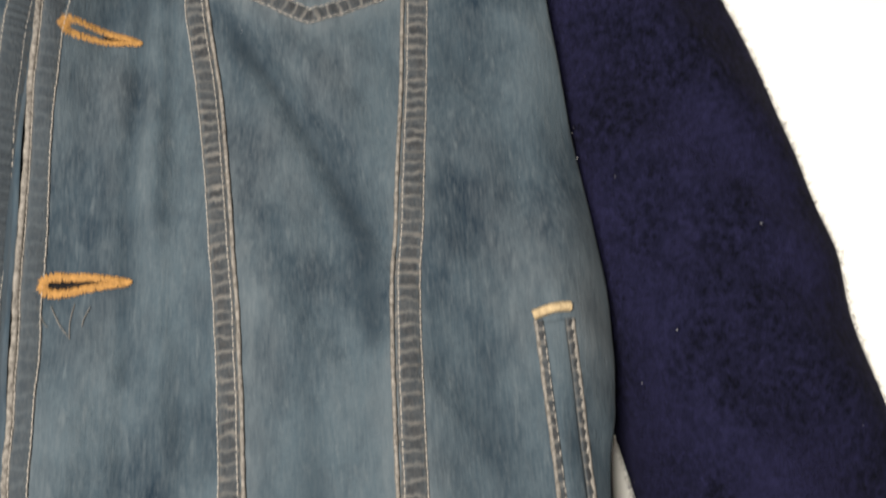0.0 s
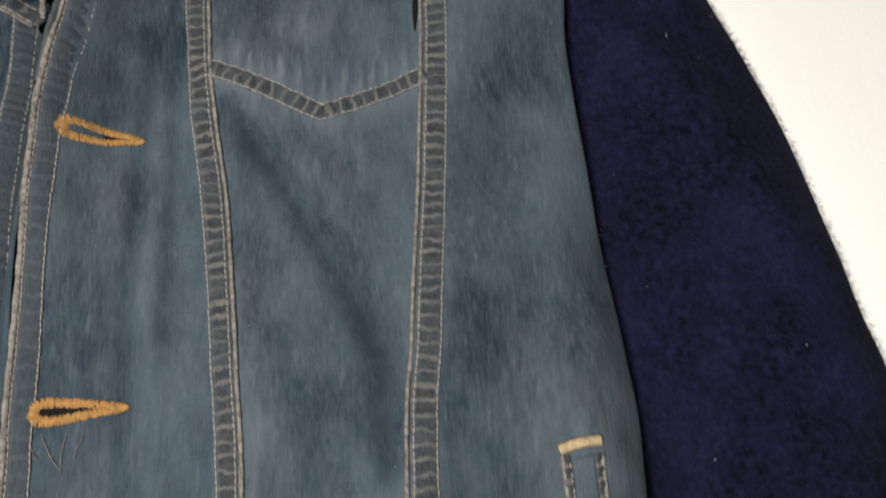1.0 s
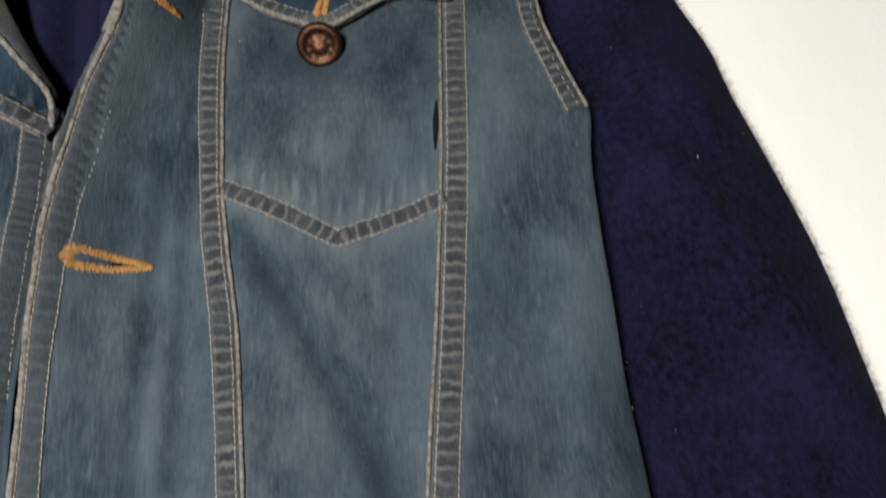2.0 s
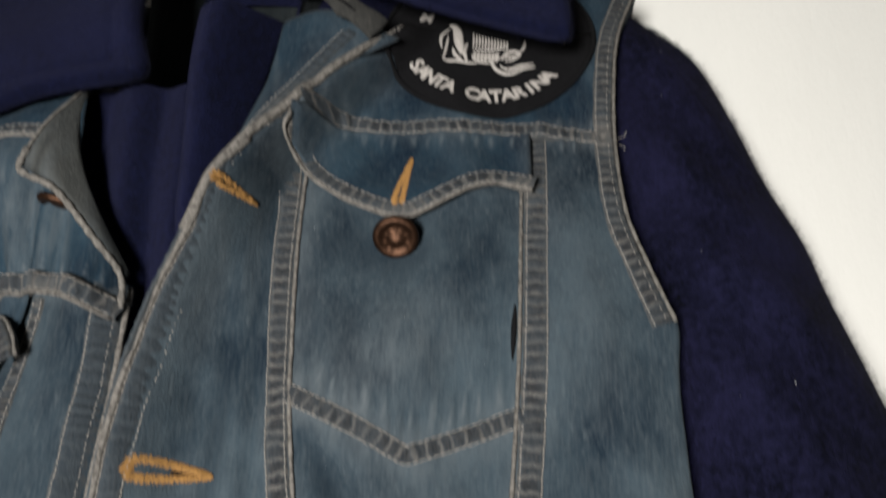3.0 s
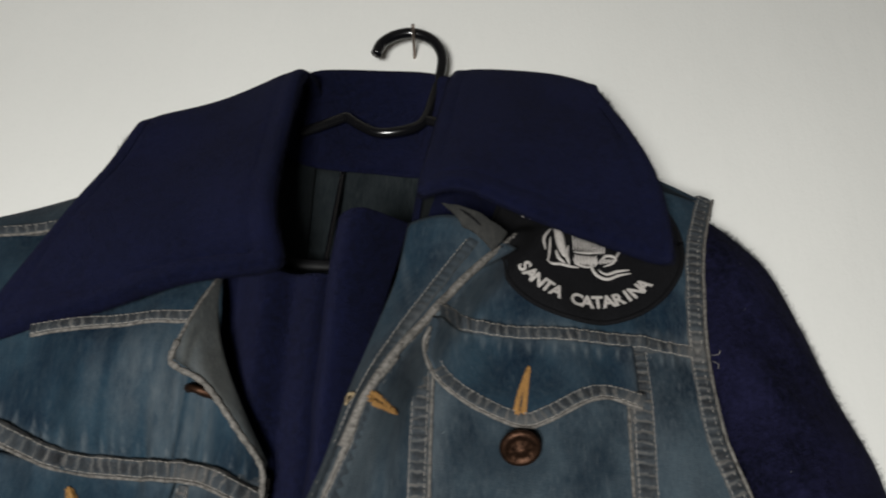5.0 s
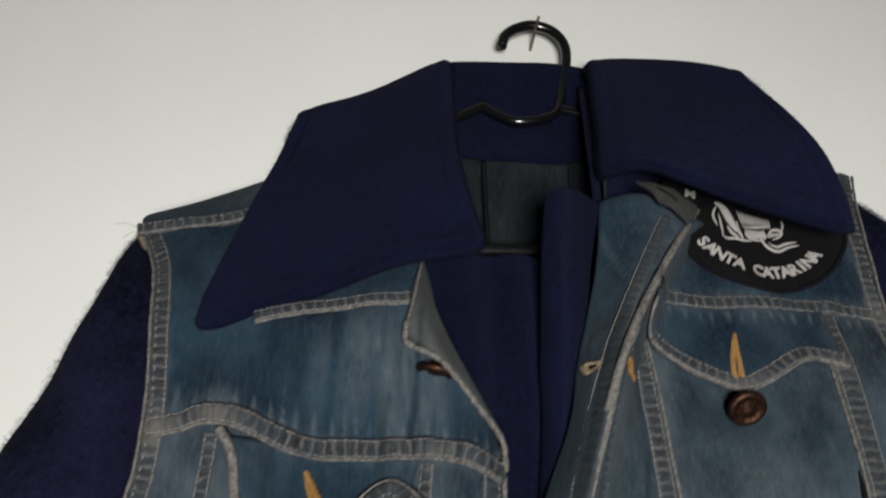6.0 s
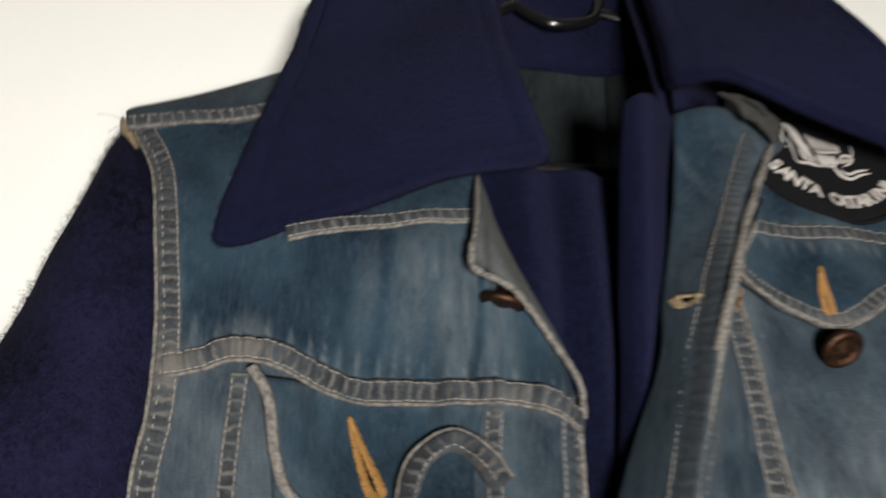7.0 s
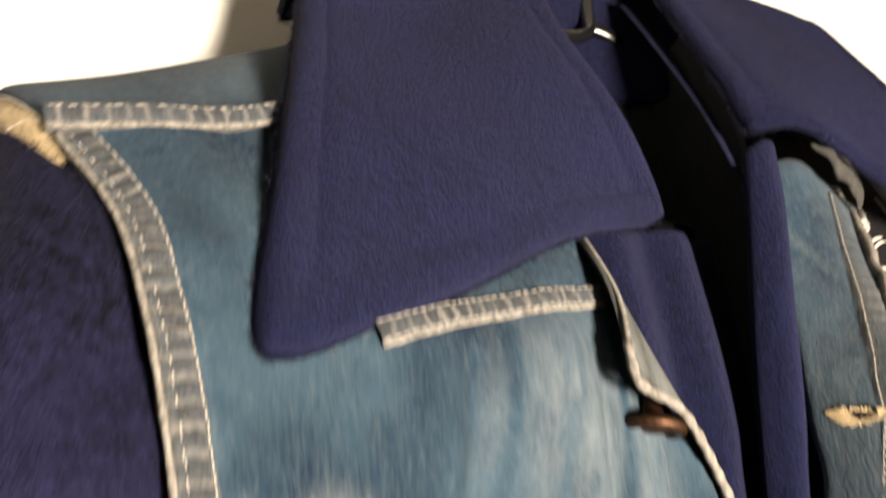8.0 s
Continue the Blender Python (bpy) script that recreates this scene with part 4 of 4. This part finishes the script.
# sleeves
def sleeve(stations, seed, count, label, back=0.0):
    """A hanging wool sleeve: rows of (z, centre x, centre y, half width, half depth)."""
    st = spline(stations, 120)
    st[:, 2] += back
    sides = 56
    a = np.linspace(0, 2 * math.pi, sides + 1)
    g = np.zeros((120, sides + 1, 3))
    for k, (z, cx, cy, hw, hd) in enumerate(st):
        b = 1 + 0.035 * np.sin(3 * a + 16 * z) + 0.03 * np.sin(2 * a - 41 * z + 2 * math.sin(25 * z))
        b = b + 0.045 * np.sin(z * 88 + 2.6 * np.sin(a * 2 + seed) + 1.5 * math.sin(31 * z)) * np.clip(-np.sin(a), 0, 1) + 0.02 * np.sin(5 * a + 60 * z)
        g[k, :, 0] = cx + hw * np.cos(a) * (1 + 0.3 * (b - 1))
        g[k, :, 1] = np.minimum(cy + hd * np.sin(a) * b, WALL - 0.005)
        g[k, :, 2] = z + 0.004 * np.sin(2 * a)
    q = np.arange(120 * sides).reshape(120, sides)
    nx = np.roll(q, -1, axis=1)
    f = np.stack([q[:-1].ravel(), nx[:-1].ravel(), nx[1:].ravel(), q[1:].ravel()], 1)[:, ::-1].tolist()
    f.append(tuple(q[0].tolist()))
    f.append(tuple(q[-1].tolist())[::-1])
    ob = part("sleeve", mesh_of(g[:, :-1].reshape(-1, 3), f), mat_wool_sleeve, jacket, label)
    rng = np.random.default_rng(seed)
    i, j = rng.integers(0, 119, count), rng.integers(0, sides, count)
    ua, ub = rng.random((count, 1)), rng.random((count, 1))
    p = g[i, j] + (g[i + 1, j] - g[i, j]) * ua + (g[i, j + 1] - g[i, j]) * ub
    nn = p - np.stack([st[i, 1], st[i, 2], p[:, 2]], 1)
    nn /= np.linalg.norm(nn, axis=1, keepdims=True)
    for name, cnt, length, gauge, material in (("wool_fuzz", count, 0.0020, 0.00007, mat_fibre), ("lint_glints", 110, 0.0013, 0.00011, mat_lint_glint)):
        pp, nm = p[:cnt] + rng.normal(0, 0.0008, (min(cnt, count), 3)), nn[:cnt]
        d = rng.normal(0, 1, pp.shape) + nm * 0.5
        d /= np.linalg.norm(d, axis=1, keepdims=True)
        l = length * rng.uniform(0.3, 1.4, (len(pp), 1))
        s = np.cross(d, rng.normal(0, 1, pp.shape))
        s *= gauge / (np.linalg.norm(s, axis=1, keepdims=True) + 1e-9)
        mid, end = pp + d * l * 0.5 + nm * l * 0.3, pp + d * l + nm * 0.1 * l
        v = np.stack([pp - s, pp + s, mid + s, mid - s, end], 1).reshape(-1, 3)
        b = np.arange(len(pp))[:, None] * 5
        part(name, mesh_of(v, (b + np.array([[0, 1, 2, 3]])).tolist() + (b + np.array([[3, 2, 4]])).tolist()), material, ob, kind="stuff")
    return ob


sleeve([(1.20, 0.149, 0.340, 0.0555, 0.050), (1.30, 0.1385, 0.338, 0.0555, 0.051), (1.35, 0.131, 0.338, 0.055, 0.052), (1.43, 0.1195, 0.338, 0.056, 0.052), (1.51, 0.1075, 0.340, 0.0540, 0.050), (1.58, 0.0930, 0.345, 0.0500, 0.046), (1.65, 0.0775, 0.352, 0.043, 0.040), (1.70, 0.0670, 0.356, 0.0365, 0.032), (1.735, 0.061, 0.358, 0.028, 0.024), (1.757, 0.060, 0.358, 0.010, 0.010)], 3, 110000, "fuzzy navy wool sleeve hanging straight down", 0.011)
sleeve([(1.20, -0.416, 0.348, 0.054, 0.050), (1.40, -0.397, 0.347, 0.055, 0.051), (1.55, -0.367, 0.346, 0.050, 0.051), (1.61, -0.354, 0.347, 0.040, 0.048), (1.65, -0.347, 0.349, 0.032, 0.044), (1.69, -0.3475, 0.356, 0.0205, 0.034), (1.717, -0.353, 0.364, 0.010, 0.014)], 5, 100000, "fuzzy navy wool sleeve hanging straight down")

# collar leaves, with rolled thick edges
COL_R = [
    [(-0.110, 0.320, 1.741), (-0.086, 0.310, 1.7450), (-0.045, 0.309, 1.7295), (0.025, 0.306, 1.705)],
    [(-0.105, 0.330, 1.775), (-0.078, 0.326, 1.780), (-0.035, 0.320, 1.774), (0.018, 0.311, 1.756)],
    [(-0.100, 0.350, 1.820), (-0.075, 0.346, 1.818), (-0.036, 0.335, 1.810), (0.0055, 0.321, 1.794)],
    [(-0.096, 0.372, 1.856), (-0.066, 0.367, 1.855), (-0.0345, 0.353, 1.844), (-0.0085, 0.337, 1.826)],
    [(-0.098, 0.394, 1.848), (-0.066, 0.392, 1.846), (-0.034, 0.388, 1.844), (-0.003, 0.372, 1.826)],
]
COL_L = [
    [(-0.318, 0.307, 1.646), (-0.262, 0.308, 1.667), (-0.215, 0.311, 1.688), (-0.169, 0.315, 1.698)],
    [(-0.303, 0.320, 1.700), (-0.260, 0.319, 1.715), (-0.220, 0.318, 1.727), (-0.180, 0.316, 1.731)],
    [(-0.289, 0.338, 1.752), (-0.250, 0.341, 1.768), (-0.220, 0.340, 1.779), (-0.185, 0.333, 1.778)],
    [(-0.279, 0.352, 1.795), (-0.245, 0.360, 1.814), (-0.215, 0.364, 1.831), (-0.184, 0.357, 1.844)],
    [(-0.276, 0.378, 1.788), (-0.245, 0.385, 1.806), (-0.215, 0.389, 1.830), (-0.180, 0.390, 1.850)],
]
for rows, seed in ((COL_R, 11), (COL_L, 12)):
    g = loft(rows, 80, 110)
    g[..., 1] += 0.0012 * np.sin(60 * g[..., 0] + 45 * g[..., 2]) * np.sin(33 * g[..., 2] + 1)
    uu, vv = np.meshgrid(np.linspace(0, 1, 80), np.linspace(0, 1, 110))
    for cu, cv, reach, pull in ((0, 0, 0.14, 0.30), (1, 0, 0.12, 0.25), (1, 0.75, 0.2, 0.1), (0, 0.75, 0.2, 0.1)):
        k = np.clip(1 - abs(uu - cu) / reach, 0, 1) * np.clip(1 - abs(vv - cv) / reach, 0, 1)
        heart = g[int(abs(cv - reach * 0.8) * 109), int(abs(cu - reach * 0.8) * 79)]
        g = g + (heart - g) * (pull * k ** 2)[..., None]
    # the stitched line a finger's width inside the rim sinks in a little
    u = np.minimum(np.linspace(0, 1, 80), np.linspace(1, 0, 80)) * 80
    v = np.linspace(0, 1, 110) * 110
    rim = np.minimum(u[None, :], v[:, None])
    g[..., 1] += 0.0006 * bell((rim - 8) / 1.6)
    leaf = part("collar_leaf", cloth(g, 0.0060, False, 4), mat_wool, jacket, "wide pointed navy wool collar leaf")
    fibres(g, 50000, 0.0025, seed, "wool_fuzz", leaf, gauge=0.00008)
    fibres(g[66:100], 45000, 0.0036, seed + 30, "edge_fuzz", leaf, gauge=0.00010)
    fibres(g[:, :5], 9000, 0.0019, seed + 31, "edge_fuzz", leaf, gauge=0.00007)
    fibres(g[:, -5:], 9000, 0.0019, seed + 32, "edge_fuzz", leaf, gauge=0.00007)
    fibres(g[:5], 9000, 0.0019, seed + 33, "edge_fuzz", leaf, gauge=0.00007)
    fibres(g[5:60], 7, 0.0022, seed + 5, "lint_glints", leaf, mat_lint_glint, 0.9, 0.00012)
stand = loft([[(-0.205, 0.345, 1.792), (-0.185, 0.384, 1.795), (-0.14, 0.3955, 1.797), (-0.105, 0.388, 1.793), (-0.072, 0.345, 1.785)], [(-0.200, 0.360, 1.82), (-0.185, 0.388, 1.823), (-0.14, 0.3975, 1.825), (-0.105, 0.390, 1.827), (-0.072, 0.360, 1.822)], [(-0.192, 0.374, 1.855), (-0.180, 0.388, 1.870), (-0.14, 0.3945, 1.876), (-0.110, 0.389, 1.872), (-0.076, 0.376, 1.856)]], 60, 30)
part("collar_stand", cloth(stand, 0.002), mat_wool, jacket, "navy wool collar stand inside the neck")

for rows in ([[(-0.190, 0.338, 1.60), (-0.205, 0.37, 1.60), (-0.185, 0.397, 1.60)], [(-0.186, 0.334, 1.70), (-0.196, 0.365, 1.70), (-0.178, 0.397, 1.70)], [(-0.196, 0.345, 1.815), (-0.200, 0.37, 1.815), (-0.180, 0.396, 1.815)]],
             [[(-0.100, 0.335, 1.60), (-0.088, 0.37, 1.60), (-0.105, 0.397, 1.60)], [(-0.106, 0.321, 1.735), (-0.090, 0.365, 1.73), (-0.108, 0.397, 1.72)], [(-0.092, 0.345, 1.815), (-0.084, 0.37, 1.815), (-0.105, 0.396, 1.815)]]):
    part("neck_lining", cloth(loft(rows, 24, 40), 0.001, False), mat_lining, jacket, "denim inside of the neck, darkened for shade")

band_rows = [[(-0.112, 0.318, 1.705), (-0.085, 0.332, 1.708), (-0.06, 0.352, 1.712)], [(-0.109, 0.335, 1.76), (-0.08, 0.345, 1.76), (-0.05, 0.362, 1.76)], [(-0.104, 0.358, 1.81), (-0.075, 0.366, 1.81), (-0.04, 0.376, 1.81)], [(-0.100, 0.376, 1.845), (-0.07, 0.380, 1.84), (-0.04, 0.384, 1.83)]]
part("collar_band", cloth(loft(band_rows, 24, 30), 0.001), mat_wool, jacket, "navy wool band under the collar")

# wool facings inside the open front
face_r = loft([[(-0.205, 0.345, 1.15), (-0.19, 0.338, 1.15), (-0.17, 0.350, 1.15)], [(-0.152, 0.322, 1.55), (-0.146, 0.314, 1.55), (-0.137, 0.326, 1.55)], [(-0.147, 0.312, 1.64), (-0.140, 0.303, 1.64), (-0.127, 0.315, 1.64)], [(-0.146, 0.303, 1.69), (-0.137, 0.296, 1.695), (-0.118, 0.318, 1.695)], [(-0.144, 0.298, 1.722), (-0.133, 0.296, 1.727), (-0.110, 0.320, 1.730)]], 30, 120)
ob = part("wool_facing", cloth(face_r, 0.003), mat_wool, jacket, "navy wool facing inside the opening")
fibres(face_r, 2500, 0.0022, 21, "wool_fuzz", ob, gauge=0.00006)
face_l = loft([[(-0.24, 0.345, 1.15), (-0.20, 0.336, 1.15), (-0.165, 0.338, 1.15)], [(-0.20, 0.342, 1.56), (-0.165, 0.330, 1.56), (-0.133, 0.332, 1.56)], [(-0.205, 0.338, 1.64), (-0.170, 0.325, 1.64), (-0.130, 0.326, 1.64)], [(-0.215, 0.338, 1.705), (-0.178, 0.328, 1.703), (-0.131, 0.329, 1.701)]], 50, 120)
face_l[..., 1] += 0.003 * np.sin(220 * face_l[..., 0] + 8 * face_l[..., 2])
ob = part("wool_facing", cloth(face_l, 0.003), mat_wool, jacket, "navy wool facing inside the opening")
fibres(face_l, 2500, 0.0022, 22, "wool_fuzz", ob, gauge=0.00006)

# round embroidered patch under the collar
PX, PZ, PR = -0.0155, 1.7355, 0.0515


def depth_patch(x, z):
    return depth_right(x, z) - 0.0028


rr, aa = np.linspace(0.02, 1, 26), np.linspace(0, 2 * math.pi, 97)
gx = PX + PR * rr[:, None] * np.cos(aa)[None]
gz = PZ + PR * rr[:, None] * np.sin(aa)[None]
pg = np.stack([gx, depth_patch(gx, gz), gz], -1)
patch = part("patch", cloth(pg[:, ::-1], 0.0010), mat_black, jacket, "round black cloth patch with silver embroidery")
ring = np.stack([pg[-1, :, 0], pg[-1, :, 1] - 0.0006, pg[-1, :, 2]], 1)
part("overlocked_rim", tube(ring, 0.0012, 8), mat_black, patch)


def letter(ch, angle, radius, size, upright, tilt=None):
    cu = bpy.data.curves.new("letter", "FONT")
    cu.body, cu.size, cu.align_x, cu.align_y, cu.extrude, cu.bevel_depth, cu.offset = ch, size, "CENTER", "BOTTOM_BASELINE", 0.0003, 0.00016, 0.00014
    tmp = bpy.data.objects.new("letter", cu)
    me = bpy.data.meshes.new_from_object(tmp)
    bpy.data.objects.remove(tmp)
    a = radians(angle)
    cx, cz = PX + radius * math.cos(a), PZ + radius * math.sin(a)
    turn = tilt if tilt is not None else a + math.pi / 2 if upright else a - math.pi / 2
    for v in me.vertices:
        x, y, h = v.co
        wx, wz = cx + x * math.cos(turn) - y * math.sin(turn), cz + x * math.sin(turn) + y * math.cos(turn)
        v.co = (wx, float(depth_patch(np.array(wx), np.array(wz))) - 0.0016 - h, wz)
    part("letter", me, mat_silver, patch, "silver embroidered letter")


for k, ch in enumerate("SANTA CATARINA"):
    if ch != " ":
        letter(ch, 212 + k * 7.97, 0.0430, 0.0095, True)
letter("M", 158, 0.0345, 0.0085, False, -0.28)


def stroke(points, radius, name="embroidery"):
    p = spline(points, 30)
    w = np.sin(np.linspace(0.12, math.pi - 0.12, 30)) ** 0.6
    p3 = np.stack([p[:, 0], depth_patch(p[:, 0], p[:, 1]) - 0.0014, p[:, 1]], 1)
    part(name, tube(p3, radius * w, 8, 0.45), mat_silver, patch)


# the emblem as plain satin-stitch shapes: sprigs, a hatched shield, a ribbon
stroke([(-0.0350, 1.7350), (-0.0360, 1.7245), (-0.0370, 1.7180)], 0.0007)
stroke([(-0.0375, 1.7195), (-0.0350, 1.7170), (-0.0300, 1.7170), (-0.0250, 1.7160), (-0.0205, 1.7160)], 0.0008)
stroke([(-0.0345, 1.7440), (-0.0310, 1.7400), (-0.0295, 1.7300), (-0.0280, 1.7220)], 0.0026)
stroke([(-0.0380, 1.7260), (-0.0385, 1.7340), (-0.0345, 1.7410)], 0.0008)
stroke([(-0.0325, 1.7260), (-0.0312, 1.7210), (-0.0280, 1.7180)], 0.0010)
stroke([(-0.0255, 1.7300), (-0.0268, 1.7235), (-0.0255, 1.7170)], 0.0011)
for k in range(12):
    x = -0.0228 + 0.0015 * k
    stroke([(x, 1.7270 - 0.0001 * k), (x + 0.0004, 1.7315), (x + 0.0001, 1.7385 - 0.0006 * k)], 0.00052)
for k in range(7):
    x = -0.0220 + 0.0018 * k
    stroke([(x, 1.7175 + 0.0002 * k), (x + 0.0003, 1.7210), (x + 0.0002, 1.7245)], 0.0011)
stroke([(-0.0235, 1.7215), (-0.0215, 1.7180), (-0.0160, 1.7170), (-0.0110, 1.7185)], 0.0006)
stroke([(-0.0230, 1.7260), (-0.0160, 1.7262), (-0.0060, 1.7275)], 0.0006)
stroke([(-0.0100, 1.7255), (-0.0130, 1.7210), (-0.0130, 1.7160), (-0.0100, 1.7120), (-0.0050, 1.7108), (0.0010, 1.7135), (0.0075, 1.7150)], 0.0009)
stroke([(-0.0095, 1.7165), (-0.0085, 1.7148), (-0.0050, 1.7138), (0.0000, 1.7158), (0.0068, 1.7172)], 0.0008)
stroke([(-0.0100, 1.7200), (-0.0050, 1.7252), (0.0000, 1.7242), (-0.0020, 1.7208), (-0.0070, 1.7182)], 0.0008)
for k in range(5):
    stroke([(-0.0085 + 0.0016 * k, 1.7195 + 0.0004 * k), (-0.0075 + 0.0016 * k, 1.7235)], 0.0007)
stroke([(0.0000, 1.7245), (0.0022, 1.7285), (0.0028, 1.7330)], 0.0008)
stroke([(0.0225, 1.7420), (0.0230, 1.7350), (0.0215, 1.7285)], 0.0006)

# ---- the hanger on its nail ----
hanger = new("hanger")
hanger.location = (-0.13, 0.39, 1.72)
tagged(hanger, "glossy black plastic clothes hanger hooked over a nail", "hanger")
HY = 0.389
hk = spline([(-0.1480, HY, 1.8850), (-0.1450, HY, 1.8940), (-0.1365, HY, 1.9010), (-0.1245, HY, 1.9040), (-0.1115, HY, 1.8995), (-0.1040, HY, 1.889), (-0.1030, HY, 1.875), (-0.1075, HY, 1.850), (-0.1125, HY - 0.003, 1.832), (-0.123, HY - 0.006, 1.8235), (-0.140, HY - 0.006, 1.8205), (-0.153, HY - 0.004, 1.8265), (-0.163, HY - 0.003, 1.8335)], 160)
part("hook", tube(hk, 0.0038 * (1 - 0.15 * np.linspace(0, 1, 160)), 16), mat_plastic, hanger, "glossy black hook")
la = spline([(-0.162, HY - 0.003, 1.8335), (-0.185, HY - 0.006, 1.820), (-0.25, HY - 0.012, 1.785), (-0.315, HY - 0.016, 1.742), (-0.322, HY - 0.017, 1.728), (-0.305, HY - 0.018, 1.721)], 60)
part("arm", tube(la, 0.0036, 12, 0.7), mat_plastic, hanger)
ra = spline([(-0.112, HY - 0.003, 1.834), (-0.094, HY - 0.006, 1.827), (-0.04, HY - 0.010, 1.800), (0.020, HY - 0.014, 1.762), (0.024, HY - 0.016, 1.735), (0.008, HY - 0.018, 1.722)], 60)
part("arm", tube(ra, 0.0036, 12, 0.7), mat_plastic, hanger)
part("crossbar", tube(spline([(-0.307, HY - 0.018, 1.7205), (-0.15, HY - 0.022, 1.7215), (0.010, HY - 0.018, 1.7215)], 40), 0.0036, 12, 0.7), mat_matte, hanger)
# thin black rod for the dark upright line inside the neck
part("dark_upright", tube(spline([(-0.1620, HY + 0.008, 1.804), (-0.1630, HY - 0.012, 1.724)], 12), 0.0016, 10, 0.6), mat_plastic, hanger)

nail = new("nail", tube(spline([(-0.1235, WALL + 0.01, 1.8985), (-0.1235, 0.375, 1.9000)], 10), 0.0011, 12))
nail.data.materials.append(mat_steel)
tagged(nail, "small steel nail driven into the white wall", "nail")
hd = tube([(-0.1235, 0.3765, 1.9000), (-0.1235, 0.3750, 1.9000)], 0.0024, 14)
ob = new("head", hd)
hd.materials.append(mat_steel)
ob.parent = nail
